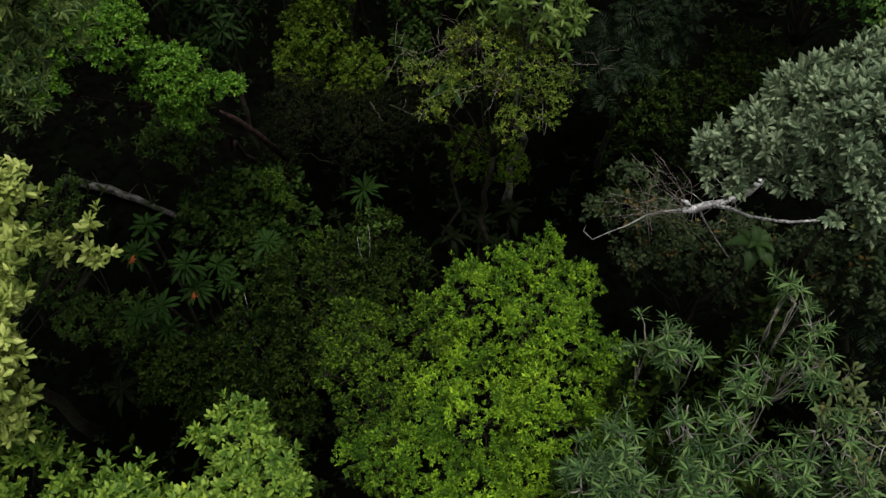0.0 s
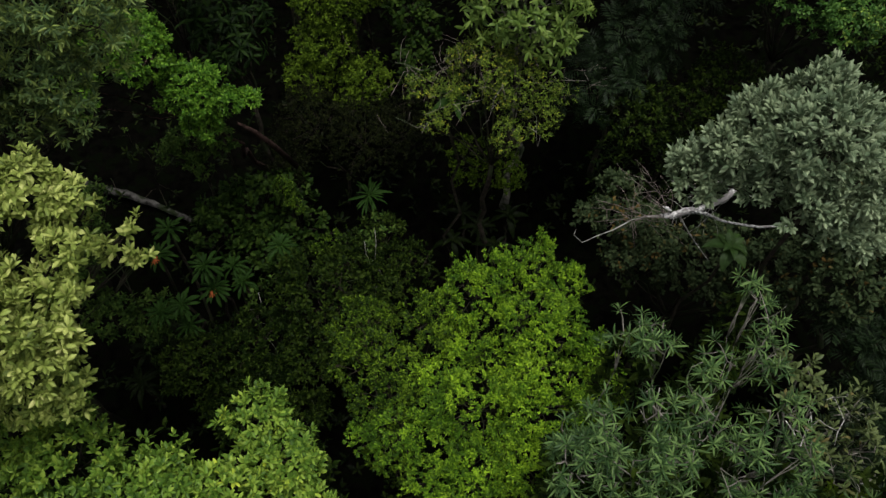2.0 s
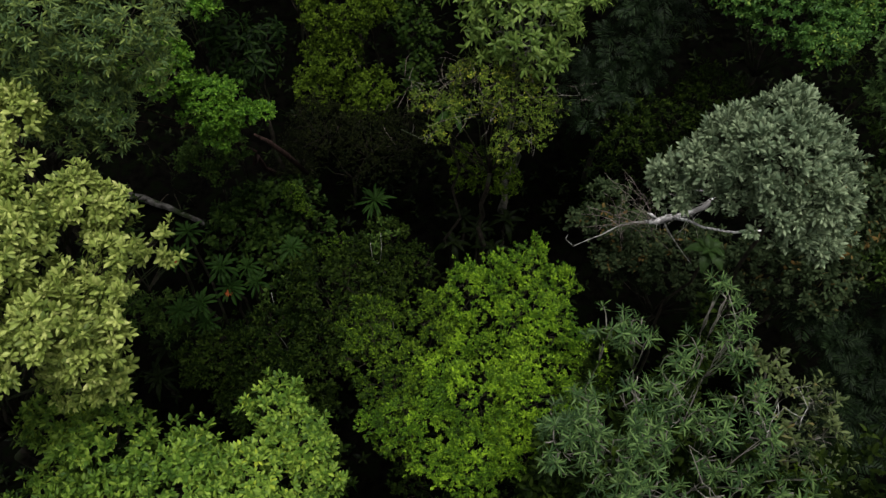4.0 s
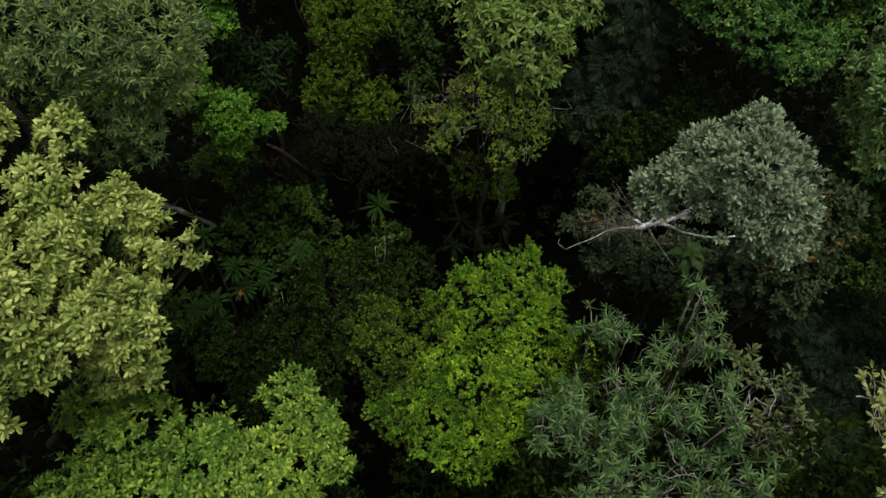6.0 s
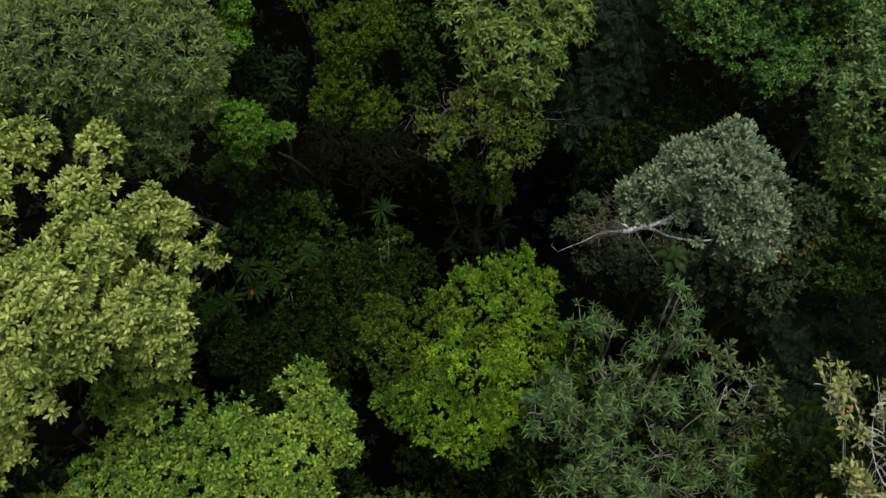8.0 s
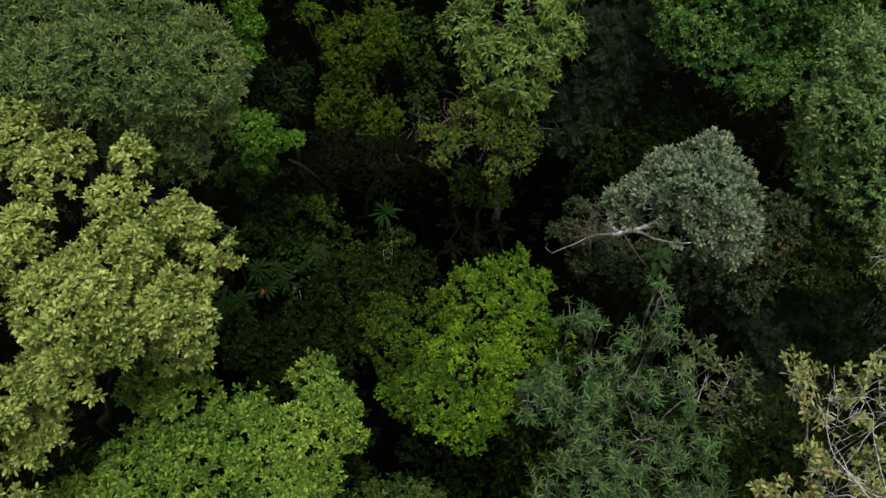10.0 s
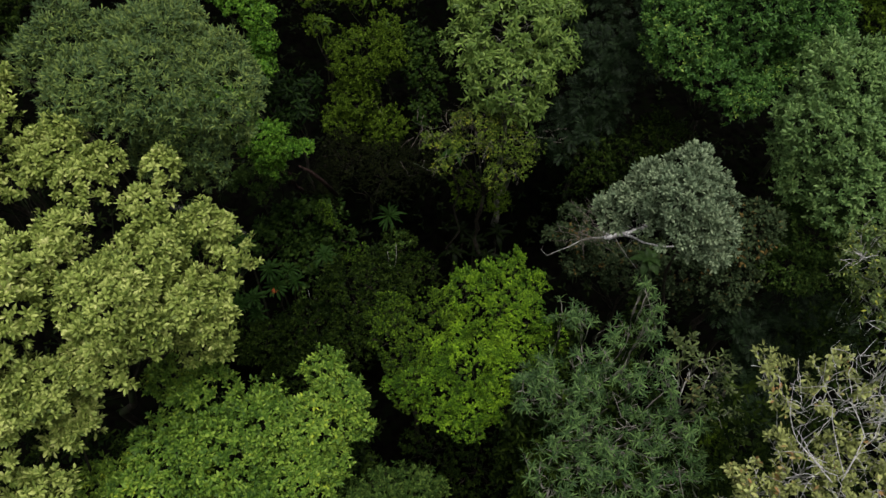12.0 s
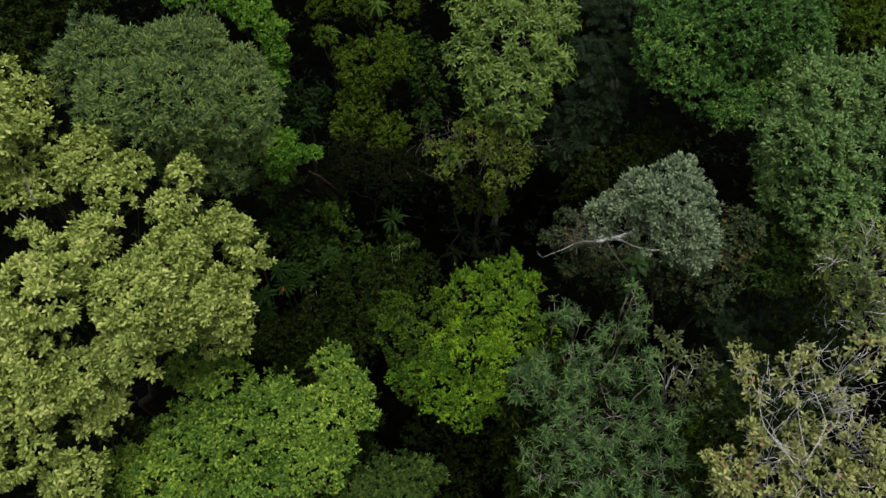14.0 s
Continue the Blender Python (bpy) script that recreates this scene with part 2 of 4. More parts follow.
                   mat=leaf_material("mustard_green_leaf", (0.02, 0.042, 0.004), (0.06, 0.104, 0.011), (0.16, 0.225, 0.025), odd=(0.34, 0.34, 0.035), gloss=0.15)),
    # dull brownish leaf, far darker than its own colour to imitate shade
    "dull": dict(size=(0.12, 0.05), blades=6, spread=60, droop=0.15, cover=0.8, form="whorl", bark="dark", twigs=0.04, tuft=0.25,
                 mat=leaf_material("shade_darkened_brownish_leaf", (0.00234, 0.003803, 0.001267), (0.005265, 0.007605, 0.001901), (0.01287, 0.01648, 0.004436), gloss=0.04)),
    # dark blue-green leaf, taken further towards black to serve as shade
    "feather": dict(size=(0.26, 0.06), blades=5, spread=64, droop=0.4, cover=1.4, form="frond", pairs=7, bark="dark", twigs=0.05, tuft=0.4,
                    mat=leaf_material("shade_darkened_feathered_leaf", (0.00306, 0.008416, 0.0027), (0.00765, 0.01684, 0.0054), (0.01684, 0.03214, 0.0108), gloss=0.12)),
    # rosette leaves in the gap: its dimness is put into the colour
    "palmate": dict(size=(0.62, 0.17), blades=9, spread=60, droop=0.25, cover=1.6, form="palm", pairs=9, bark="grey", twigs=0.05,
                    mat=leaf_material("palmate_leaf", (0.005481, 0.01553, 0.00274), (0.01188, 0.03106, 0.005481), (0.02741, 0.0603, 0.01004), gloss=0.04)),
}
SPECIES["spring"] = dict(SPECIES["lobe"], bark="dark")
# soil colour taken almost to black: it carries the deep shade of the gaps
SOIL = bark_material("shade_darkened_soil", (0.0006, 0.0006, 0.0005), (0.0015, 0.0015, 0.0011), scale=2.5, moss=(0.0012, 0.0017, 0.0008), gloss=0.0)


# ---- builders ----
def unit(v):
    return v / np.maximum(np.linalg.norm(v, axis=-1, keepdims=True), 1e-9)


def blade_mesh(name, p, d, nrm, length, width, droop, mat, fold=0.16, waist=0.78):
    """One mesh of leaf blades: base p, direction d, upper side nrm; each blade bends down along its length and cups upwards."""
    p, d, nrm = np.asarray(p, float), unit(np.asarray(d, float)), np.asarray(nrm, float)
    side = unit(np.cross(d, nrm))
    top = unit(np.cross(side, d))
    n = len(p)
    length, width, droop = [np.broadcast_to(a, (n,))[:, None] for a in (length, width, droop)]
    v = np.empty((n, 6, 3))
    full = 0.92 if waist < 0.9 else 0.74
    for j, (t, w) in enumerate(((0, 0), (0.34, full), (0.34, -full), (0.7, waist), (0.7, -waist), (1, 0))):
        v[:, j] = p + d * length * t + side * width * (w / 2) + top * (abs(w) * fold * width - droop * length * t * t)
    loops = (np.array([0, 2, 1, 1, 2, 4, 3, 3, 4, 5])[None] + 6 * np.arange(n)[:, None]).ravel()
    starts = (np.array([0, 3, 7])[None] + 10 * np.arange(n)[:, None]).ravel()
    me = bpy.data.meshes.new(name)
    me.vertices.add(6 * n)
    me.vertices.foreach_set("co", v.ravel().astype(np.float32))
    me.loops.add(10 * n)
    me.loops.foreach_set("vertex_index", loops.astype(np.int32))
    me.polygons.add(3 * n)
    me.polygons.foreach_set("loop_start", starts.astype(np.int32))
    me.polygons.foreach_set("use_smooth", np.ones(3 * n, bool))
    across = np.array([0.5, 1.0, 0.0, 1.0, 0.0, 0.5])[loops % 6]
    along = np.array([0.0, 0.34, 0.34, 0.7, 0.7, 1.0])[loops % 6]
    me.uv_layers.new(name="blade").data.foreach_set("uv", np.stack([across, along], 1).ravel().astype(np.float32))
    me.update(calc_edges=True)
    me.materials.append(mat)
    return me


def tube_mesh(name, lines, mat, sides=8):
    """Tapered round wood along each line of (x, y, z, radius) points, in one mesh."""
    verts, faces = [], []
    for line in lines:
        line = np.asarray(line, float)
        pts, rad = line[:, :3], line[:, 3]
        tang = unit(np.gradient(pts, axis=0))
        ref = np.array((0.31, 0.9, 0.2)) if abs(tang[0] @ np.array((0.31, 0.9, 0.2))) < 0.85 else np.array((1.0, 0, 0))
        a = unit(np.cross(tang, ref))
        b = np.cross(tang, a)
        base = len(verts)
        for i in range(len(pts)):
            for s in range(sides):
                u = 2 * math.pi * s / sides
                verts.append(tuple(pts[i] + rad[i] * (math.cos(u) * a[i] + math.sin(u) * b[i])))
        for i in range(len(pts) - 1):
            for s in range(sides):
                q = base + i * sides
                faces.append((q + s, q + (s + 1) % sides, q + sides + (s + 1) % sides, q + sides + s))
        faces.append(tuple(base + s for s in reversed(range(sides))))
        faces.append(tuple(base + (len(pts) - 1) * sides + s for s in range(sides)))
    me = bpy.data.meshes.new(name)
    me.from_pydata(verts, [], faces)
    me.polygons.foreach_set("use_smooth", np.ones(len(faces), bool))
    me.materials.append(mat)
    me.update()
    return me


def curved(rs, a, b, r0, r1, steps=7, sag=0.12, lift=0.1):
    """A wandering limb from a to b."""
    a, b = np.asarray(a, float), np.asarray(b, float)
    span = np.linalg.norm(b - a)
    t = np.linspace(0, 1, steps)[:, None]
    bend = rs.normal(0, sag * span, 3)
    bend[2] = abs(bend[2]) * 0.5 + lift * span
    wob = rs.normal(0, 0.02 * span, (steps, 3)) * np.sin(np.pi * t)
    pts = a + (b - a) * t + bend * (t * (1 - t)) + wob
    return np.hstack([pts, r0 + (r1 - r0) * t ** 0.8])


def part(name, me, parent, label=""):
    ob = new(name, me)
    ob.parent = parent
    ob.matrix_parent_inverse = Matrix.Translation(-parent.location)
    if label:
        tagged(ob, label)
    return ob


def shoots(rs, lobe, others, spec, floor_cut=-0.3, lumps=None, flat=1.0):
    """Shoot tips and their axes over one lobe of a crown: lumps on the lobe, tips on the lumps, none deep inside a neighbour."""
    x, y, z, r = lobe
    c = np.array((x, y, z))
    m = lumps or (int(np.clip(9 + r * 9, 9, 30)) if r > 0.45 else 4)
    i = np.arange(m) + 0.5
    th, ph = np.arccos(1 - 1.5 * i / m), np.pi * (1 + 5 ** 0.5) * i + rs.rand() * 6
    u = np.stack([np.sin(th) * np.cos(ph), np.sin(th) * np.sin(ph), np.cos(th)], 1)
    u = unit(u + rs.normal(0, 0.22, u.shape))
    lr = r * rs.uniform(0.22, 0.48, m) * (12 / m) ** 0.25
    lc = c + u * (r - lr * 0.8)[:, None] * rs.uniform(spec.get("even", 0.72), 1.12, m)[:, None] * np.array((1, 1, flat))
    L, W = spec["size"]
    per = spec["blades"] * (2 * spec.get("pairs", 0.5)) * L * W * 0.62
    if spec["form"] == "palm":
        per = spec["blades"] * spec["pairs"] * L * W * 0.55
    n = int(max(6, spec["cover"] * 2 * math.pi * r * r * 1.35 / per))
    who = rs.choice(m, n, p=lr ** 2 / (lr ** 2).sum())
    tuft = spec.get("tuft", 0.2)
    heads = np.clip((2.2 * (lr / tuft) ** 2).astype(int), 3, 40)
    tips = unit(rs.normal(0, 1, (m, 40, 3)) + u[:, None] * 0.55 + np.array((0, 0, 0.25)))
    reach = rs.uniform(0.82, 1.16, (m, 40))
    pick = (rs.rand(n) * heads[who]).astype(int)
    s = tips[who, pick]
    deep = rs.choice([1.0, 0.86, 0.62], n, p=[0.62, 0.24, 0.14])
    stray = np.where(rs.rand(n) < 0.07, rs.uniform(1.1, 1.5, n), 1.0)
    off = unit(rs.normal(0, 1, (n, 3)) + s * 0.5) * (tuft * rs.uniform(0.25, 0.75, n))[:, None]
    off[rs.rand(n) < 0.12] *= 2.2
    p = lc[who] + s * (lr[who] * deep * stray * reach[who, pick])[:, None] + off
    axis = unit(s * 0.6 + off / tuft * 0.8 + u[who] * 0.3 + np.array((0, 0, 0.6)) + rs.normal(0, 0.16, s.shape))
    # part of the shoots close the dome between the lumps
    skin = rs.rand(n) < spec.get("dome", 0.42)
    ball = unit(rs.normal(0, 1, (n, 3)) + np.array((0, -0.15, 0.45)))
    swell = 0.88 + 0.07 * np.sin(ball @ rs.normal(0, 3.5, 3) + rs.rand() * 6) + 0.05 * np.sin(ball @ rs.normal(0, 6.5, 3)) + rs.normal(0, 0.035, n)
    p[skin] = (c + ball * (r * swell)[:, None] * np.array((1, 1, flat)))[skin]
    axis[skin] = unit(ball * 0.75 + np.array((0, 0, 0.55)) + rs.normal(0, 0.22, s.shape))[skin]
    s = np.where(skin[:, None], ball, s)
    keep = (s[:, 2] > floor_cut) | (rs.rand(n) < 0.25)
    for ox, oy, oz, orad in others:
        keep &= np.linalg.norm(p - np.array((ox, oy, oz)), axis=1) > orad * 0.68
    return p[keep], axis[keep], lc


def blades(rs, p, axis, spec):
    """Blade bases, directions, upper sides and sizes for shoots at p."""
    L, W = spec["size"]
    k, n = spec["blades"], len(p)
    a = unit(np.cross(axis, rs.normal(0, 1, axis.shape)))
    b = np.cross(axis, a)
    az = (np.arange(k) * 2.39996)[None] + rs.uniform(0, 6.28, (n, 1)) + rs.normal(0, 0.25, (n, k))
    sp = np.radians(spec["spread"] + rs.normal(0, 14, (n, k)) + np.linspace(18, -26, k)[None])
    d = (np.cos(sp)[..., None] * axis[:, None] + np.sin(sp)[..., None] * (np.cos(az)[..., None] * a[:, None] + np.sin(az)[..., None] * b[:, None]))
    base = p[:, None] + axis[:, None] * np.linspace(-0.35, 0.12, k)[None, :, None] * L
    ax = np.broadcast_to(axis[:, None], d.shape)
    size = rs.uniform(0.68, 1.15, (n, k))
    if spec["form"] == "whorl":
        return base.reshape(-1, 3), d.reshape(-1, 3), ax.reshape(-1, 3), (size * L).ravel(), (size * W * rs.uniform(0.85, 1.15, (n, k))).ravel()
    d, base, ax, size = unit(d.reshape(-1, 3)), base.reshape(-1, 3), ax.reshape(-1, 3), size.ravel()
    side = unit(np.cross(d, ax))
    nrm = unit(np.cross(side, d))
    P, D, N, LL, WW = [], [], [], [], []
    q = spec["pairs"]
    if spec["form"] == "frond":
        reach = L * q * 0.42
        for j in range(q):
            t = (j + 0.8) / q
            at = base + d * (reach * t * size)[:, None] + np.array((0, 0, -1.0)) * (spec["droop"] * reach * t * t * 0.5)
            for sgn in (1, -1):
                P.append(at)
                D.append(unit(side * sgn + d * (0.45 + 0.9 * t) + rs.normal(0, 0.08, d.shape)))
                N.append(nrm + side * sgn * -0.25)
                LL.append(size * L * (0.75 + 0.5 * math.sin(math.pi * min(1, t))))
                WW.append(size * W)
    else:
        stalk = base + d * (L * 0.75 * size)[:, None]
        face = unit(nrm * 0.6 + d * 0.15 + np.array((0, 0, 0.8)))
        f = unit(d - face * (d * face).sum(1, keepdims=True))
        g = np.cross(face, f)
        for j in range(q):
            u = radians(-150 + 300 * (j + 0.5) / q)
            P.append(stalk)
            D.append(f * math.cos(u) + g * math.sin(u) + rs.normal(0, 0.05, f.shape))
            N.append(face)
            LL.append(size * L * (0.72 + 0.38 * math.cos(u / 2)))
            WW.append(size * W)
    return np.concatenate(P), np.concatenate(D), np.concatenate(N), np.concatenate(LL), np.concatenate(WW)


SEED = [0]
PIECES = {}
PIECE_NAME = {"whorl": "leaf_whorl", "frond": "compound_leaf", "palm": "palmate_leaf"}


def piece_meshes(species):
    """Six shapes of one leafy shoot of a species, grown along z, shared by all its whorls."""
    if species not in PIECES:
        rs = np.random.RandomState(len(PIECES) + 900)
        spec = SPECIES[species]
        made = []
        for _ in range(6):
            P, D, N, LL, WW = blades(rs, np.zeros((1, 3)), np.array([[0.0, 0, 1]]), spec)
            made.append(blade_mesh(PIECE_NAME[spec["form"]], P, D, N, LL, WW, spec["droop"], spec["mat"], waist=spec.get("waist", 0.78)))
        PIECES[species] = made
    return PIECES[species]


def place_pieces(rs, species, p, axis, parent, inverse=None):
    name = PIECE_NAME[SPECIES[species]["form"]]
    kinds = piece_meshes(species)
    inverse = inverse or Matrix.Translation(-parent.location)
    for at, ax in zip(p, axis):
        ob = new(name, kinds[rs.randint(6)])
        ob.parent, ob.matrix_parent_inverse = parent, inverse
        turn = Vector(ax).to_track_quat("Z", "Y").to_matrix().to_4x4() @ Matrix.Rotation(rs.uniform(0, 6.28), 4, "Z")
        ob.matrix_basis = Matrix.Translation(at) @ turn @ Matrix.Scale(rs.uniform(0.9, 1.12), 4)


def tree(name, species, lobes, label, category="tree", base=None, group="", trunk_r=None, stems=1, floor_cut=-0.3, cover=1.0, ground=-0.3, pieces=None, skirt=True, fork_up=0.75):
    """A tree on the forest floor: a trunk that forks into limbs, one to each lobe of the crown, with fine twigs and leaf clumps."""
    SEED[0] += 1
    rs = np.random.RandomState(SEED[0] * 17 + 3)
    spec = dict(SPECIES[species])
    spec["cover"] *= cover
    if pieces is None:
        pieces = (150 if spec["size"][0] >= 0.16 else 115) if spec["form"] == "whorl" else 150
    L = np.array(lobes, float)
    mid = (L[:, :3] * L[:, 3:]).sum(0) / L[:, 3].sum()
    foot = np.array(base if base else (mid[0] + rs.uniform(-0.5, 0.5), mid[1] + rs.uniform(-0.4, 0.6)))
    root = new(name)
    root.location = (foot[0], foot[1], 0)
    tagged(root, label, category, group)
    bark = BARK[spec["bark"]]
    height = mid[2]
    r0 = trunk_r or max(0.04, 0.009 * height + 0.02 * L[:, 3].max())
    fork = np.array((foot[0] * 0.4 + mid[0] * 0.6, foot[1] * 0.4 + mid[1] * 0.6, max(0.4, (L[:, 2] - L[:, 3]).min() * fork_up)))
    stem = curved(rs, (foot[0], foot[1], ground), fork, r0, r0 * 0.7, steps=9, sag=0.04, lift=0)
    stem[0, 3] *= 1.35
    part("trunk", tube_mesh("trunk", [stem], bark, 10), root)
    twigs = []
    for i, lobe in enumerate(lobes):
        c = np.array(lobe[:3])
        r = lobe[3]
        limb = curved(rs, fork, c - np.array((0, 0, 0.28 * r)), r0 * min(0.5, 0.12 + 0.4 * r / L[:, 3].max()), r0 * min(0.14, 0.02 + 0.12 * r / L[:, 3].max()), sag=0.1, lift=-0.06)
        bough = part("limb", tube_mesh("limb", [limb], bark, 6), root)
        p, axis, lumps = shoots(rs, lobe, lobes[:i] + lobes[i + 1:], spec, floor_cut)
        for q in lumps:
            twigs.append(curved(rs, limb[rs.randint(5, 7), :3], q, r0 * 0.13, 0.012, steps=5, sag=0.1))
        bare = rs.rand(len(p)) < spec["twigs"]
        for q in p[bare][:300 if spec["bark"] == "white" and spec["twigs"] > 0.5 else 130]:
            start = lumps[np.argmin(np.linalg.norm(lumps - q, axis=1))]
            twigs.append(curved(rs, start, q + (q - start) * (rs.uniform(0.1, 0.7) if spec["bark"] == "white" else rs.uniform(-0.1, 0.3)), 0.007 if spec["bark"] == "white" else 0.013, 0.003, steps=5, sag=0.2))
        if pieces:
            score = p[:, 2] - 0.6 * p[:, 1] + rs.normal(0, 0.5 * r, len(p))
            take = np.zeros(len(p), bool)
            take[np.argsort(-score)[:max(4, int(pieces * r * r / (L[:, 3] ** 2).sum()))]] = True
            place_pieces(rs, species, p[take], axis[take], bough, Matrix.Identity(4))
            p, axis = p[~take], axis[~take]
        if len(p):
            P, D, N, LL, WW = blades(rs, p, axis, spec)
            part("foliage_clump", blade_mesh("foliage_clump", P, D, N, LL, WW, spec["droop"], spec["mat"], waist=spec.get("waist", 0.78)), root)["kind"] = "stuff"
    # added leaf skirt below the crown: blocks side light, leaves coloured for shade
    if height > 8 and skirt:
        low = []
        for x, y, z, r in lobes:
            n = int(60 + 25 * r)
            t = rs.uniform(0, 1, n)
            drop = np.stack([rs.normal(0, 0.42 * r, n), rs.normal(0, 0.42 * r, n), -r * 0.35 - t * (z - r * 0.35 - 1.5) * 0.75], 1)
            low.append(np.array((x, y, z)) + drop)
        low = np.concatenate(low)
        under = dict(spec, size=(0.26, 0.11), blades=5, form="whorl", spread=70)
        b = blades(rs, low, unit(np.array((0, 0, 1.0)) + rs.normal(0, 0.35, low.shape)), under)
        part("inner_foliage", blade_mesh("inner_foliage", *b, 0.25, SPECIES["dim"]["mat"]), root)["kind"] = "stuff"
    part("fine_branching", tube_mesh("fine_branching", twigs, bark, 4), root)["kind"] = "stuff"
    return root


def bare_branch(root, line, bark="weathered"):
    """A leafless branch along a few points, with three short side twigs."""
    rs = np.random.RandomState(int(abs(line[0][0] * 97 + line[0][1] * 31) * 10) % 9999)
    pts = [np.array(q, float) * np.array((1, 1, 1, 0.62 if bark == "white" else 0.7)) for q in line]
    fine = []
    for a, c in zip(pts[:-1], pts[1:]):
        for t in (0, 0.5):
            mid = a * (1 - t) + c * t
            mid[:3] += rs.normal(0, 0.02, 3)
            fine.append(mid)
    fine.append(pts[-1])
    part("bare_branch", tube_mesh("bare_branch", [np.array(fine)], BARK[bark], 6), root)
    side = []
    for _ in range(3):
        a = fine[rs.randint(1, len(fine))][:3]
        side.append(curved(rs, a, a + rs.normal(0, 0.3, 3) + np.array((0, 0, 0.15)), 0.008 if bark == "white" else 0.012, 0.003, steps=5, sag=0.25))
    for s in side:
        part("twig", tube_mesh("twig", [s], BARK[bark], 4), root)


# ---- ground ----
def ground_sheet():
    n, half = 120, 60.0
    xs = np.linspace(-half, half, n)
    ys = np.linspace(-40, 80, n)
    X, Y = np.meshgrid(xs, ys)
    Z = np.array([[noise.noise((x * 0.12, y * 0.12, 0.3)) * 0.35 + noise.noise((x * 0.7, y * 0.7, 2.0)) * 0.08 for x in xs] for y in ys]) - 0.25
    verts = [tuple(v) for v in np.stack([X, Y, Z], -1).reshape(-1, 3)]
    faces = [(j * n + i, j * n + i + 1, (j + 1) * n + i + 1, (j + 1) * n + i) for j in range(n - 1) for i in range(n - 1)]
    far = [(-3000, -3000, -1), (3000, -3000, -1), (3000, 3000, -1), (-3000, 3000, -1)]
    m = len(verts)
    verts += far
    c = [0, n - 1, n * n - 1, n * (n - 1)]
    rim = [list(range(0, n)), [j * n + n - 1 for j in range(n)], list(range(n * n - 1, n * (n - 1) - 1, -1)), [j * n for j in range(n - 1, -1, -1)]]
    for e in range(4):
        faces.append((m + e, m + (e + 1) % 4) + tuple(reversed(rim[e])))
    me = bpy.data.meshes.new("ground")
    me.from_pydata(verts, [], faces)
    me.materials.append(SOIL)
    me.update()
    return tagged(new("ground", me), "dark forest soil under the trees, blackened in colour for deep shade", "ground", kind="structure")


ground_sheet()

# ---- trees ----
yellow_tree = tree("broadleaf_tree", "yellow", [
    (-12.49, 7.04, 21.3, 0.41), (-13.34, 7.02, 21.6, 0.51), (-12.69, 5.51, 21.4, 0.43), (-8.67, 8.08, 20.9, 0.56),
    (-10.33, 8.22, 21, 0.59), (-9.13, 7.07, 20.4, 0.69), (-8.57, 6.22, 20, 0.82), (-7.57, 6.82, 19.9, 0.62),
    (-6.99, 6.83, 19.4, 0.5), (-7.14, 6.45, 19, 0.5), (-11.95, 8.12, 21.3, 0.95), (-10.98, 7.45, 20.9, 0.81),
    (-11.6, 8.6, 21.5, 0.67), (-11.11, 5.55, 20.8, 0.85), (-11.54, 4.47, 21.3, 0.98), (-7.84, 5.03, 18.48, 1.01),
    (-7.87, 4.11, 17.36, 0.8), (-9.45, 3.71, 20.6, 1.43), (-11.94, 3.22, 21.46, 1.28), (-9.79, 2.6, 19.36, 0.94),
    (-9.03, 5.13, 20.16, 1.06), (-12.15, 2.03, 20.4, 1.01), (-11.25, 1.69, 19.39, 0.92), (-12.42, 1.04, 20.05, 0.89),
    (-6.93, 8.01, 16.81, 0.12), (-7.1, 7.82, 16.69, 0.1), (-7.46, 7.51, 16.52, 0.25), (-7.08, 7.46, 16.26, 0.16),
    (-6.8, 7.49, 16.27, 0.11), (-7.23, 3.88, 18.82, 0.55), (-7.57, 4.13, 19.66, 0.74), (-8.53, 3.23, 19.82, 0.73),
    (-9.28, 3.69, 20.55, 0.72), (-6.55, 5.73, 19.76, 0.41), (-6.71, 5.13, 19.07, 0.4), (-6.84, 4.31, 18.59, 0.43),
    (-7.02, 3.85, 17.52, 0.44), (-13.65, 7.88, 21.8, 0.55),
], "tall tree with pale yellow-green whorled leaves on grey limbs", base=(-15.0, 3.5), skirt=False)
tree("broadleaf_tree", "yellow", [
    (-13.74, 10.03, 22.3, 0.74), (-13.29, 8.99, 22, 0.53), (-14.25, 8.74, 22.8, 0.93), (-13.28, 6.5, 21.9, 0.57),
    (-14.26, 7.37, 23.33, 1.48), (-15.05, 10.63, 22.6, 0.8),
], "pale yellow-green broadleaf tree with dense leaf whorls", skirt=False)
tree("broadleaf_tree", "yellow", [
    (-12.31, 1.04, 19.58, 1.15), (-12.78, -0.24, 18.82, 1.07), (-11.43, -0.82, 17.32, 0.94), (-13.49, 0.41, 20.37, 1.41),
    (-11.06, 1.44, 17.5, 0.9),
], "yellow-green broadleaf tree beside a lime green crown")
tree("broadleaf_tree", "olive", [
    (-12.29, 12.53, 21.8, 1.18), (-9.52, 12.18, 21.9, 1.43), (-7.72, 12.25, 21.2, 1.06), (-10.97, 12.71, 21.6, 0.87),
    (-9.45, 10.47, 21.7, 1.77), (-7.38, 10.92, 20.82, 1.46), (-11.32, 10.28, 21.58, 1.4), (-8.98, 10.13, 19.76, 1.09),
    (-8.12, 9.93, 19.07, 0.81), (-13.44, 12.16, 21.3, 0.77), (-8.81, 13.3, 21.8, 0.81), (-7.09, 12.1, 20.4, 0.79),
    (-7.46, 11.13, 19.2, 0.86), (-8.97, 9.84, 18.42, 0.78), (-9.73, 10, 19.1, 0.91), (-8.16, 10.4, 18.99, 0.59),
    (-8.22, 9.67, 18.22, 0.46), (-8.62, 10.45, 19.37, 0.84),
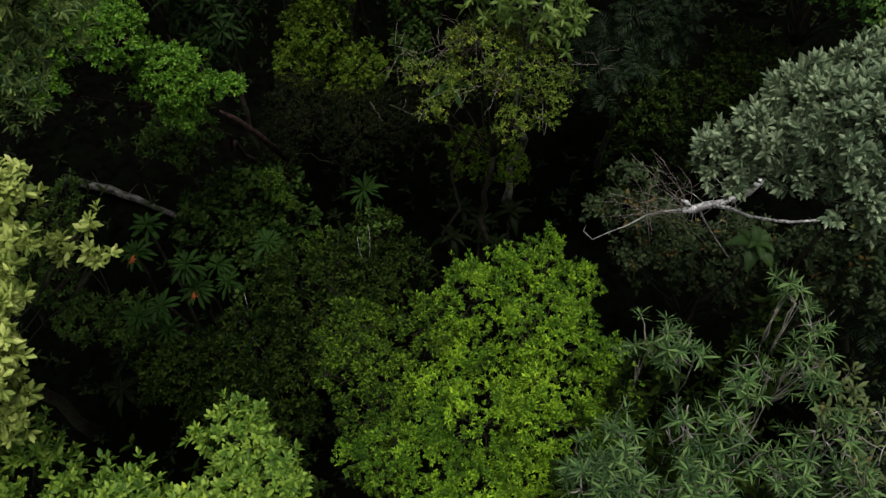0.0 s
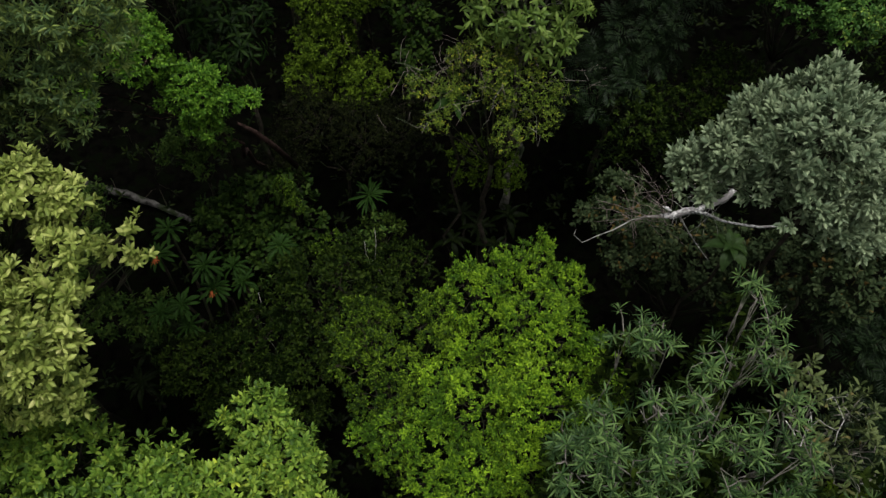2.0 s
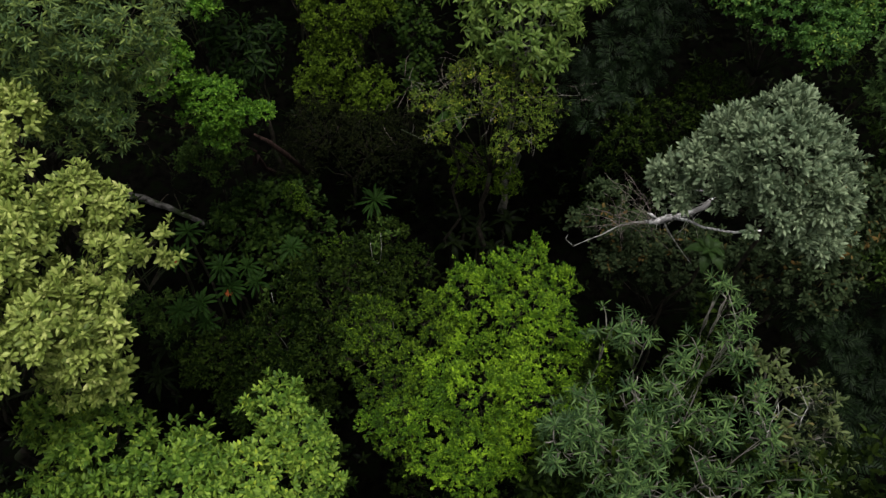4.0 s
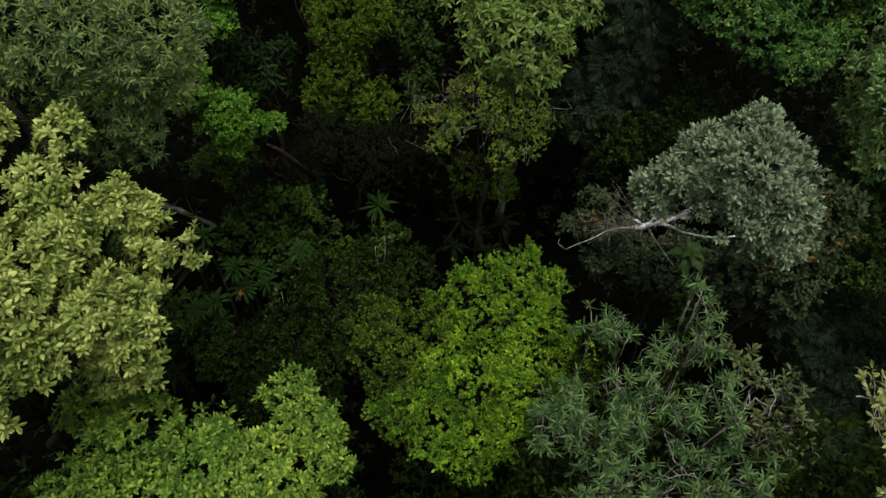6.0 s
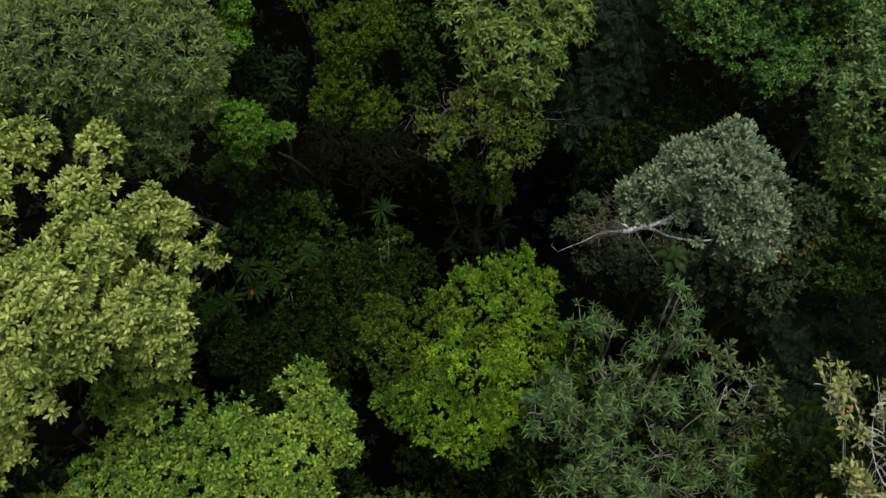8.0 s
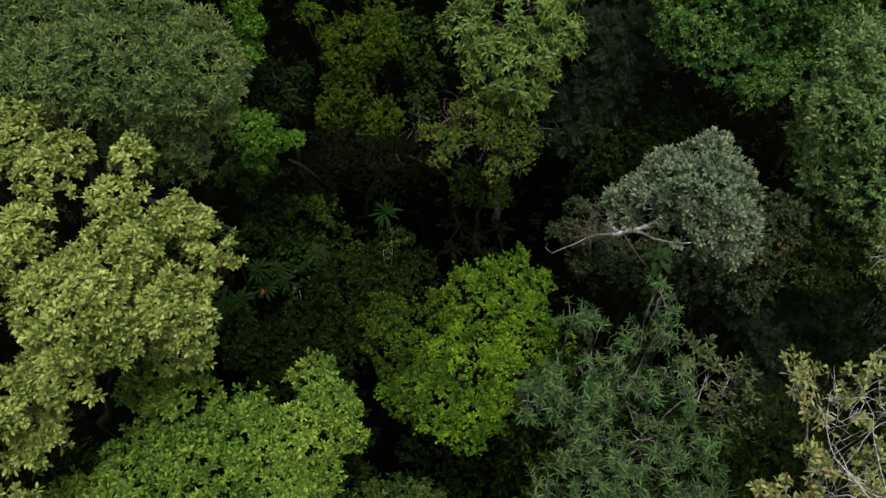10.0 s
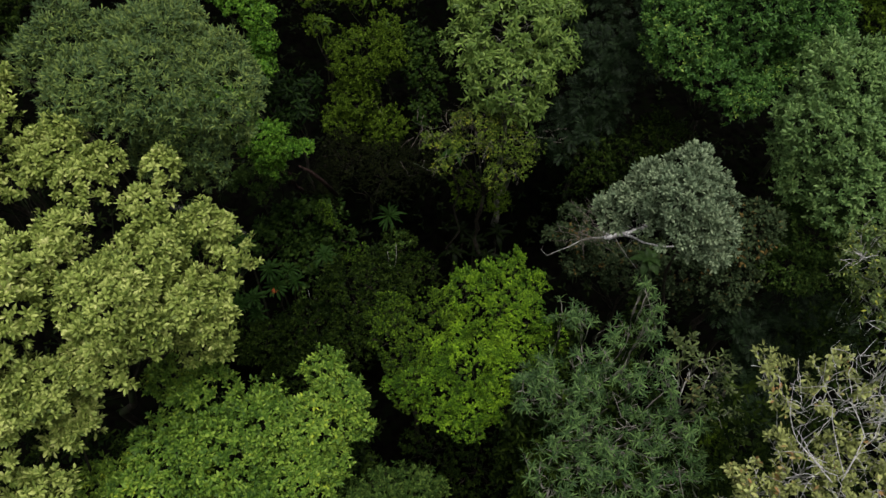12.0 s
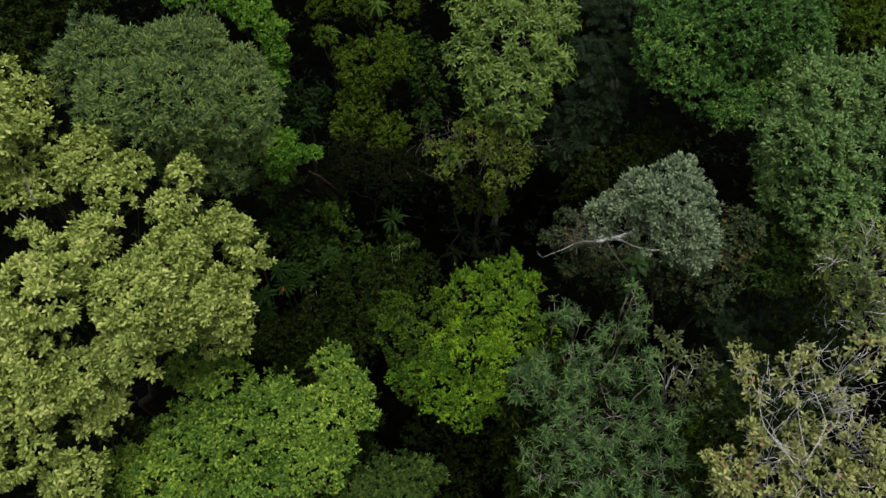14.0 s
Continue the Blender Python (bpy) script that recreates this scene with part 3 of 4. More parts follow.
], "wide olive-green tree with dense narrow leaves", base=(-17.0, 13.5), trunk_r=0.16, skirt=False)
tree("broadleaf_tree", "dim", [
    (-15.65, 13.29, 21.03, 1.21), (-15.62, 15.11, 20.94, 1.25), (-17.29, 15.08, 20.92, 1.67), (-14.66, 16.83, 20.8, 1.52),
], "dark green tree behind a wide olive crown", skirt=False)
tree("broadleaf_tree", "spring", [
    (-7.99, 18.72, 17, 0.73), (-8.88, 19.33, 17.5, 0.88), (-9.87, 19.88, 17.8, 0.83), (-7.69, 17.98, 16.4, 0.49),
    (-7.93, 17.47, 15.5, 0.57), (-8.08, 18.3, 15.8, 0.57), (-11.41, 18.59, 19, 0.69),
], "fresh yellow-green tree partly hidden behind olive foliage", base=(-9.5, 19.0), trunk_r=0.06, skirt=False)
tree("shrub", "under", [
    (-9.95, 17.62, 7.5, 0.87), (-8.87, 17.45, 8, 0.73), (-9.64, 16.86, 7, 0.53), (-10.76, 17.63, 7, 0.53),
], "dark green shrub beneath a fresh green crown", cover=0.9, skirt=False)
fresh_tree = tree("broadleaf_tree", "lobe", [
    (-8.31, 16.23, 12, 1.03), (-7.34, 16.1, 11.6, 0.52), (-6.67, 16.35, 11.4, 0.45), (-9.6, 16.42, 13.58, 1.02),
    (-9.33, 16.52, 12.8, 0.61), (-11.64, 15.1, 12.6, 0.6), (-10.75, 16.85, 13.82, 0.99), (-11.9, 15.71, 13.17, 0.9),
    (-9.45, 16.7, 14, 0.69), (-8.32, 15.9, 10.9, 0.68),
], "fresh green tree with a leaning reddish-brown trunk", base=(-9.0, 22.0), skirt=False)
tree("broadleaf_tree", "ygr", [
    (-4.8, 24.61, 8.61, 1.79), (-3.35, 25.05, 8.87, 1.3), (-5.2, 23.6, 6.84, 1.5), (-3.53, 22.38, 5.54, 1.34),
    (-5.89, 22.63, 5.68, 1.18),
], "small yellow-green tree in a gap of the canopy", skirt=False)
tree("shrub", "dull", [
    (-5.67, 19.99, 5.86, 1.62), (-3.39, 19.46, 5.56, 1.79), (-1.77, 19.77, 5.74, 1.46), (-6.69, 19.15, 4.77, 1.31),
], "dull brownish-green shrub with fine leaves and bare twigs")
tree("broadleaf_tree", "pale", [
    (2.56, 19.89, 15.72, 2.22), (2.6, 17.87, 14.52, 1.88), (0.89, 19.56, 14.93, 1.38), (4.22, 19.15, 14.71, 1.46),
    (1.25, 21.39, 16.02, 1.46), (4.78, 21.6, 15.58, 1.21), (3.33, 17.2, 13.55, 1.01),
], "tree with pale green drooping compound leaves", skirt=False)
mustard_tree = tree("broadleaf_tree", "twiggy", [
    (1.16, 16.73, 12.6, 1.09), (2.45, 16.18, 12.2, 0.84), (3.19, 15.56, 11.4, 0.59), (2.11, 15.08, 11.2, 0.59),
    (3.88, 15.89, 12.2, 0.36), (-0.82, 16.45, 11.9, 0.5), (-0.39, 15.55, 11.2, 0.42), (0.26, 16.35, 11.6, 0.79),
    (3.17, 16.48, 12.4, 0.48),
    (1.48, 16.99, 12.9, 0.73), (2.48, 16.73, 12.5, 0.74), (2.04, 16.17, 12.0, 0.66), (3.25, 15.90, 12.0, 0.57), (0.68, 17.12, 12.3, 0.62), (3.08, 15.29, 11.2, 0.44),
], "mustard-green tree with thin leaves and many bare twigs", skirt=False)
tree("broadleaf_tree", "feather", [
    (7.57, 22.71, 12.76, 2.04), (8.04, 20.96, 11.73, 1.75), (7.15, 19.9, 10.52, 1.48), (6.08, 18.93, 9.35, 1.34),
    (8.12, 24.22, 13.66, 1.75),
], "dark blue-green tree with long feathered leaves", skirt=False)
tree("shrub", "dim", [
    (10.42, 18.55, 9.73, 1.48), (9.26, 17.77, 9.26, 1.18), (7.2, 17.49, 9.09, 1.33),
], "dark shrub with small rounded leaves in shade", cover=0.8)
tree("broadleaf_tree", "emerald", [
    (10.41, 19.55, 15.56, 2.04), (12.81, 20.11, 16.48, 2.45), (15.39, 19.92, 16.38, 1.93), (11.35, 17.72, 14.94, 1.34),
    (12.61, 17.09, 14.34, 1.25), (10.17, 18.65, 15.02, 1.18), (9.86, 20.67, 16.22, 1.52), (12.95, 22.96, 17.59, 2.35),
    (16.43, 19.19, 15.37, 1.25), (14.35, 18.46, 14.6, 0.94), (15.09, 18.84, 15.2, 0.98), (13.5, 17.89, 14.4, 0.81),
    (9.28, 19.24, 15, 0.73),
], "emerald green tree with a full lumpy crown", skirt=False)
tree("broadleaf_tree", "ygr", [
    (20.13, 22.12, 14.8, 1.24), (19.67, 23.85, 14.66, 1.28), (20.93, 23.32, 15.51, 1.38),
], "yellowish tree between two green crowns", cover=0.8)
tree("broadleaf_tree", "right", [
    (13.75, 13.35, 19.45, 1.53), (13.14, 11.88, 18.58, 1.6), (14.86, 11.36, 18.27, 1.6), (14.51, 10.17, 16.98, 1.73),
    (15.45, 13.56, 19.58, 1.28), (13.22, 11.29, 16.48, 1.23), (13.31, 14.66, 16.2, 0.61), (13.48, 13.72, 15.5, 0.69),
    (13.72, 14.51, 17.2, 0.73), (13.5, 12.72, 16.8, 0.71),
], "mid-green tree with whorled leaves and a domed crown", skirt=False)
dusty_tree = tree("broadleaf_tree", "palelimb", [
    (13.46, 7.05, 18.03, 0.99), (14.08, 6.23, 18.71, 1.05), (13.88, 5.77, 17.28, 0.89), (14.74, 7.32, 18.78, 0.87),
    (14.59, 5.14, 17.49, 0.87),
], "thin-leaved tree with pale bare branches", base=(16.5, 8.5), trunk_r=0.05)
silver_tree = tree("broadleaf_tree", "grey", [
    (7.7, 9.67, 19, 0.75), (6.65, 9.05, 19, 0.77), (6.1, 8.77, 18.3, 0.58), (5.58, 9.01, 17.4, 0.68),
    (7.36, 8.25, 19.3, 1.04), (8.46, 8.81, 19, 0.67), (8.14, 7.75, 18.8, 0.85), (7.29, 7.41, 18.6, 0.63),
    (6.75, 8.07, 18.2, 0.47), (9.23, 8.09, 17.4, 0.59), (6.5, 9.85, 18.6, 0.38), (8.46, 10.31, 18.7, 0.46),
    (8.04, 10.83, 14.82, 0.56), (8.03, 7.29, 17.8, 0.44), (6.88, 8.79, 18.2, 0.47), (7.45, 8.26, 18.2, 0.55),
    (8.05, 7.66, 17.8, 0.53), (5.94, 9.07, 18.4, 0.49), (8.85, 7.42, 17.2, 0.47), (5.29, 9.01, 17.6, 0.41),
], "silvery grey-green tree with a white forked limb", base=(9.6, 8.4), trunk_r=0.08, skirt=False, fork_up=1.15)
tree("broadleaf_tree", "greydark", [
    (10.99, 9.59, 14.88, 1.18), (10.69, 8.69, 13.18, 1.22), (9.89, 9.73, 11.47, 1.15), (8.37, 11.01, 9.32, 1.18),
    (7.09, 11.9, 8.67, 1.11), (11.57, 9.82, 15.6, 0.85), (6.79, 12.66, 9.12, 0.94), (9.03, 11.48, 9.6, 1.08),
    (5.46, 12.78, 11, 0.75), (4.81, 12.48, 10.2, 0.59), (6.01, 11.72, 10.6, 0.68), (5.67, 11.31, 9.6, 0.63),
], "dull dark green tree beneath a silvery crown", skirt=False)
narrow_tree = tree("broadleaf_tree", "willow", [
    (4.23, 5.24, 16.8, 0.56), (3.65, 5.42, 16.8, 0.27), (6.51, 6.53, 16.8, 0.19), (6.62, 6.11, 16.8, 0.2),
    (6.76, 5.55, 16.8, 0.16), (6.45, 4.82, 16.8, 0.49), (5.71, 4.82, 16.8, 0.31), (5.24, 4.45, 16.8, 0.31),
    (4.15, 3.75, 16.8, 0.51), (4.81, 3.75, 16.8, 0.36), (3, 3.21, 16.8, 0.44), (2.28, 2.8, 16.8, 0.37),
    (5.1, 3.32, 16.8, 0.38), (6.51, 3.75, 16.8, 0.43), (5.68, 3.06, 16.8, 0.46), (4.25, 2.85, 16.8, 0.54),
    (6.72, 2.85, 16.8, 0.41), (3.48, 2.54, 16.8, 0.41), (3.17, 3.5, 16.4, 0.53), (2.44, 2.8, 16, 0.44),
    (3.41, 2.53, 16.2, 0.57), (4.09, 1.79, 16.3, 0.65), (4.93, 1.25, 16.3, 0.66), (6.06, 1.39, 16.3, 0.64),
    (7.14, 1.58, 16.1, 0.56), (8.09, 2.24, 15.8, 0.44), (5.85, 2.75, 15.5, 0.51), (4.8, 3.16, 15.4, 0.51),
    (6.84, 2.52, 15.3, 0.54), (3.36, 1.22, 15.8, 0.56), (3.91, 0.6, 16, 0.66), (4.97, 0.26, 16, 0.73),
    (6.24, 0.18, 16, 0.73), (7.4, 0.34, 15.8, 0.62), (3, -0.21, 15.6, 0.55), (4.38, -0.77, 15.8, 0.72),
    (5.79, -0.92, 15.8, 0.71), (7.11, -0.77, 15.6, 0.65), (2.53, 2.8, 16.2, 0.57), (2.44, 3.33, 16.4, 0.38),
    (3.37, 2.62, 16.2, 0.49), (2.78, 3.01, 16.3, 0.38), (2.47, 0.55, 15.8, 0.44),
], "blue-green tree with narrow drooping whorled leaves", trunk_r=0.1)
brown_tree = tree("broadleaf_tree", "brown", [
    (8.55, 5.66, 13.8, 0.45), (8.89, 5.08, 13.6, 0.4), (9.78, 4.84, 13.4, 0.48), (9.89, 3.96, 13.2, 0.47),
    (9.05, 4.23, 13.2, 0.45), (9.26, 3.43, 13, 0.44), (10.09, 3.18, 13, 0.44), (8.19, 5.18, 13.6, 0.27),
], "sparse olive-brown sapling with thin grey branches", cover=0.9, skirt=False)
tan_tree = tree("broadleaf_tree", "tan", [
    (8.71, 2.52, 19.6, 0.5), (8.88, 1.69, 19.4, 0.36), (10.01, 2.18, 20.4, 0.45), (9.73, 1.43, 20, 0.39),
    (11.5, 2.04, 21.2, 0.62), (10.95, 0.84, 20.8, 0.4), (8.76, 0.58, 19, 0.43), (8.24, -0.56, 18.2, 0.92),
    (9.28, -0.39, 19.2, 0.86), (10.17, -1.14, 19.8, 1), (11.2, -0.48, 20.6, 0.81), (10, 0.21, 19.9, 0.56),
    (11, -1.55, 20.2, 0.89), (9.14, -1.39, 19, 0.87), (10.51, 1.4, 20.8, 0.34),
], "tan and olive tree with bare white branches", trunk_r=0.05, fork_up=0.95)
tree("broadleaf_tree", "feather", [
    (11.74, 7.93, 10.99, 1.11), (12.75, 7.09, 10.5, 1.36), (14.65, 8.4, 10.12, 1.27), (12.29, 5.39, 9.49, 1.36),
    (13.72, 6.45, 9.54, 1.25), (15.93, 7.98, 9.88, 1.27),
], "dark understorey tree with feathered leaves", skirt=False)
tree("broadleaf_tree", "bright", [
    (2.38, 7.12, 13.3, 1.05), (0.71, 8.13, 13, 0.91), (2.27, 9.09, 12.7, 0.67), (3.3, 8.83, 12.3, 0.68),
    (2.38, 5.04, 13.3, 1.12), (0.72, 5.1, 13, 0.93), (3.84, 6.65, 12.2, 0.65), (1.94, 3.69, 13, 0.81),
    (0.64, 3.5, 12.7, 0.79), (1.5, 6.57, 12.4, 0.73), (3.5, 5.02, 12.6, 0.55), (-1.19, 4.49, 12.4, 0.7),
    (-0.31, 3.44, 12.2, 0.59), (0.77, 3.1, 12.2, 0.62), (-2.17, 4.62, 12, 0.39), (-0.01, 5.01, 12.6, 0.7),
    (2.68, 9.85, 12.6, 0.41), (1.28, 4.38, 12.4, 0.55), (0.42, 6.96, 12.2, 0.62), (4.03, 5.62, 12.8, 0.53),
    (3.86, 6.84, 12.4, 0.59), (1.47, 8.96, 12.7, 0.7), (-0.46, 6.19, 12, 0.55),
], "vivid bright green tree with small leaves and a conical crown", skirt=False)
# shaded side of the vivid crown, set apart to take the darker leaf copy
tree("broadleaf_tree", "leafgreen", [
    (-2.12, 6.89, 11.47, 1.0), (-1.58, 5.49, 11.8, 0.88), (-0.35, 7.63, 12.62, 0.84), (-2.31, 8.15, 11.06, 0.89),
    (-1.33, 4.49, 11.22, 0.79), (-1.26, 6.49, 11.82, 0.85),
], "left part of the vivid green crown as its own tree, leaves darkened for shade", skirt=False)
tree("broadleaf_tree", "lime", [
    (-4.45, 4.66, 13.4, 0.74), (-3.59, 3.76, 13.1, 0.78), (-3.3, 2.83, 12.55, 0.61), (-8.13, 3.29, 14.43, 1.2),
    (-9.62, 3.95, 14.35, 0.84), (-6.47, 2.52, 13.98, 1.4), (-4.88, 2.4, 13.45, 1.3), (-7.58, 1.41, 13.78, 1.83),
    (-5.19, 0.85, 12.99, 1.48), (-9.2, 1.48, 13.81, 1.52), (-9.85, 0.15, 13.48, 1.5), (-6.93, -0.06, 12.91, 1.52),
    (-11.21, 0.4, 13.16, 1.22), (-4.08, 1.66, 12.43, 0.77),
], "lime-green tree with rounded leaves and a broad crown")
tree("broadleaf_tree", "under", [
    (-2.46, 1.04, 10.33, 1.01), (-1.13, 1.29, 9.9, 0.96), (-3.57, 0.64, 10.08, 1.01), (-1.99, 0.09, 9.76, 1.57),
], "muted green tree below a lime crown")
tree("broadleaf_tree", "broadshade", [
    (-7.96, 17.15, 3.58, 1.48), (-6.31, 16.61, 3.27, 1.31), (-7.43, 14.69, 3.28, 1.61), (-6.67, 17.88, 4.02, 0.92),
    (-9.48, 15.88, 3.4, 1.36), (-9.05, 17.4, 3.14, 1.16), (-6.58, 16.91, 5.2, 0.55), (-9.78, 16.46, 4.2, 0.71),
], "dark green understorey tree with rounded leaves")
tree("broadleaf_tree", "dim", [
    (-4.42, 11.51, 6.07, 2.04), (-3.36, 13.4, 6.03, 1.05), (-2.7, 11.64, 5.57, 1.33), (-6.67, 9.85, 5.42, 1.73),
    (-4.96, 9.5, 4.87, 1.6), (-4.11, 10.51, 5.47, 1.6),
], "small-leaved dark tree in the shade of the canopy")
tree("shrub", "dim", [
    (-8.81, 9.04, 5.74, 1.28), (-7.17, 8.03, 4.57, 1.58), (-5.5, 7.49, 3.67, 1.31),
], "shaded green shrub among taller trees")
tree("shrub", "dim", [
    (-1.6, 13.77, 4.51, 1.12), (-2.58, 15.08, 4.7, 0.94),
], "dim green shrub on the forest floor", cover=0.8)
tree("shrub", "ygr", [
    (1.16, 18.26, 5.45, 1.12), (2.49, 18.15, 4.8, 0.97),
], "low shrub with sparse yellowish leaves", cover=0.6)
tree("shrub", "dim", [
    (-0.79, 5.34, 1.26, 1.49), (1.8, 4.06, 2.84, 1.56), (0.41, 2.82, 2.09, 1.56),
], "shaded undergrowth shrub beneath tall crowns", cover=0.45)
tree("broadleaf_tree", "ygr", [
    (3.72, 2.15, 11.59, 0.88), (4.54, 0.9, 11.44, 1.08), (9.43, 2.61, 11.89, 0.88),
], "green tree half hidden below narrow-leaved foliage")
tree("shrub", "under", [
    (-12.3, 12.53, 8.87, 0.8), (-12.43, 11.06, 8.6, 0.93), (-11.67, 10.35, 7.03, 0.93), (-10.56, 10.69, 6.07, 0.91),
    (-12.62, 14.44, 8.25, 0.6),
], "dense dark green shrub beside a pale yellow-green crown", cover=0.8, skirt=False)
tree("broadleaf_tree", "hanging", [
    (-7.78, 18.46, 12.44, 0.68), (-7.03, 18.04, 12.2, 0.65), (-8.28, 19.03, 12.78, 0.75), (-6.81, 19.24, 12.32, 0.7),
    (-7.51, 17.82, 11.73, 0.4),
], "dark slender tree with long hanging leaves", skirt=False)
tree("broadleaf_tree", "ygr", [
    (-3.47, 26.28, 9.6, 0.84), (-4.8, 28.27, 9.61, 0.93), (-6.24, 28.34, 10.23, 0.99), (-2.64, 28.36, 9.68, 0.8),
], "slender tree with loose yellow-green foliage in a gap", cover=0.6, skirt=False)
tree("broadleaf_tree", "ygr", [
    (-7.27, 26.22, 9.55, 0.71), (-7.79, 28.28, 9.61, 0.86), (-6.51, 25.65, 8.63, 0.53),
], "thin yellow-green tree above dark undergrowth", cover=0.55, skirt=False)

# the domed crown's lower lobes, moved to a leaf colour darkened as shade
tree("broadleaf_tree", "under", [
    (13.95, 10.09, 14.61, 1.5), (13.48, 9.37, 13.02, 1.31), (15.15, 9.6, 13.16, 1.31), (13.97, 12.94, 14.5, 0.82),
    (14.2, 12.04, 13.5, 0.83), (14.21, 11.29, 12.2, 0.73),
], "lower foliage of a domed mid-green crown, as a tree with shade-darkened leaves", skirt=False)
tree("broadleaf_tree", "broadshade", [
    (-1.72, 24.72, 7.5, 1.11), (-1.3, 22.86, 6.5, 0.92), (-2.15, 26.47, 8.2, 0.99), (-1.22, 26.34, 8, 0.81),
    (-0.8, 24.38, 7, 0.74),
], "dim broad-leaved tree between two lit crowns", cover=1.2, skirt=False)
tree("shrub", "leafgreen", [
    (-6.54, 16.72, 5.6, 0.5), (-6.16, 16.17, 5.2, 0.36),
], "bright young shrub among dark rounded leaves", skirt=False)
tree("shrub", "leafgreen", [
    (-4.48, 14.62, 5, 0.45), (-5.04, 14.35, 4.8, 0.31),
], "small yellow-green shrub in a dark gap", skirt=False)

# ---- bare branches that stand out of the crowns ----
bare_branch(tan_tree, [(*(9.31, -0.49, 20.23), 0.0158), (*(9.07, -0.28, 20.35), 0.0135), (*(8.83, 0.05, 20.55), 0.0120), (*(8.64, 0.31, 20.7), 0.0097), (*(8.44, 0.44, 20.78), 0.0083)], "white")
bare_branch(tan_tree, [(*(8.68, 0.81, 20.53), 0.0105), (*(8.52, 1.12, 20.71), 0.0083), (*(8.35, 1.45, 20.91), 0.0067), (*(8.28, 1.72, 21.07), 0.0045)], "white")
bare_branch(tan_tree, [(*(8.92, 0.89, 20.58), 0.0097), (*(8.86, 1.19, 20.76), 0.0067), (*(8.63, 1.49, 20.93), 0.0045)], "white")
bare_branch(tan_tree, [(*(8.93, 1.05, 20.68), 0.0060), (*(8.87, 1.35, 20.85), 0.0045), (*(8.79, 1.57, 20.98), 0.0045)], "white")
bare_branch(tan_tree, [(*(8.89, 0.88, 20.69), 0.0067), (*(9.26, 1.13, 20.84), 0.0053), (*(9.45, 1.03, 20.78), 0.0045)], "white")
bare_branch(tan_tree, [(*(9.47, 0.89, 21.51), 0.0097), (*(9.39, 1.18, 21.68), 0.0075), (*(9.33, 1.44, 21.84), 0.0053), (*(9.19, 1.96, 22.15), 0.0045)], "white")
bare_branch(tan_tree, [(*(9.47, 0.92, 21.53), 0.0083), (*(9.27, 1.11, 21.64), 0.0060), (*(9.0, 1.28, 21.74), 0.0045), (*(8.89, 1.56, 21.91), 0.0045)], "white")
bare_branch(tan_tree, [(*(9.98, 1.12, 22.35), 0.0105), (*(9.71, 1.28, 22.44), 0.0083), (*(9.6, 1.47, 22.56), 0.0060), (*(9.52, 1.7, 22.69), 0.0045)], "white")
bare_branch(tan_tree, [(*(8.53, -0.44, 21.07), 0.0158), (*(8.86, -0.66, 20.94), 0.0142), (*(9.21, -0.8, 20.86), 0.0128), (*(9.36, -0.99, 20.74), 0.0105), (*(9.26, -1.25, 20.59), 0.0097)], "white")
bare_branch(tan_tree, [(*(8.86, -0.66, 20.94), 0.0105), (*(8.68, -0.81, 20.85), 0.0075), (*(8.51, -0.98, 20.75), 0.0045)], "white")
bare_branch(tan_tree, [(*(9.49, -0.53, 21.49), 0.0097), (*(9.64, -0.78, 21.34), 0.0067), (*(9.76, -1.19, 21.09), 0.0045)], "white")
bare_branch(tan_tree, [(*(9.18, 0.39, 21.91), 0.0097), (*(9.48, 0.53, 22.0), 0.0067), (*(9.99, 0.59, 22.03), 0.0045)], "white")
bare_branch(tan_tree, [(*(9.43, -0.18, 21.81), 0.0083), (*(9.68, -0.09, 21.86), 0.0060), (*(9.93, -0.03, 21.9), 0.0045)], "white")
bare_branch(tan_tree, [(*(10.28, 0.77, 22.61), 0.0128), (*(10.56, 0.96, 22.72), 0.0083), (*(10.92, 1.15, 22.84), 0.0045)], "white")
bare_branch(tan_tree, [(*(10.16, -0.23, 22.01), 0.0105), (*(10.16, 0.08, 22.2), 0.0083), (*(10.18, 0.45, 22.42), 0.0045)], "white")
bare_branch(tan_tree, [(*(10.3, -0.41, 21.9), 0.0097), (*(10.52, -0.16, 22.06), 0.0067), (*(10.73, 0.03, 22.17), 0.0045)], "white")
bare_branch(tan_tree, [(*(8.85, -1.33, 20.89), 0.0128), (*(9.01, -1.58, 20.74), 0.0097), (*(8.94, -1.84, 20.59), 0.0060)], "white")
bare_branch(tan_tree, [(*(9.92, 0.45, 22.42), 0.0097), (*(9.85, 0.7, 22.56), 0.0067), (*(9.94, 1.07, 22.79), 0.0045)], "white")
dry = np.random.RandomState(300)
for _ in range(90):
    a = np.array((1.1, 16.2, 12.75)) + dry.normal(0, 1, 3) * np.array((1.4, 0.6, 0.4))
    part("twig", tube_mesh("twig", [curved(dry, a, a + dry.normal(0, 0.5, 3) + np.array((0, 0, 0.15)), 0.008, 0.002, steps=7, sag=0.4)], BARK["twig"], 4), mustard_tree)
bleach = np.random.RandomState(19)
for _ in range(140):
    a = np.array((10.47, 0.59, 21.4)) + bleach.normal(0, 1, 3) * np.array((0.42, 0.75, 0.3))
    part("twig", tube_mesh("twig", [curved(bleach, a, a + bleach.normal(0, 0.22, 3) + np.array((0, 0, 0.3)), 0.0048, 0.002, steps=6, sag=0.35)], BARK["white"], 4), tan_tree)
bare_branch(brown_tree, [(*(10.04, 1.89, 12.51), 0.020), (*(9.81, 2.53, 12.89), 0.013), (*(9.54, 3.17, 13.27), 0.007)])
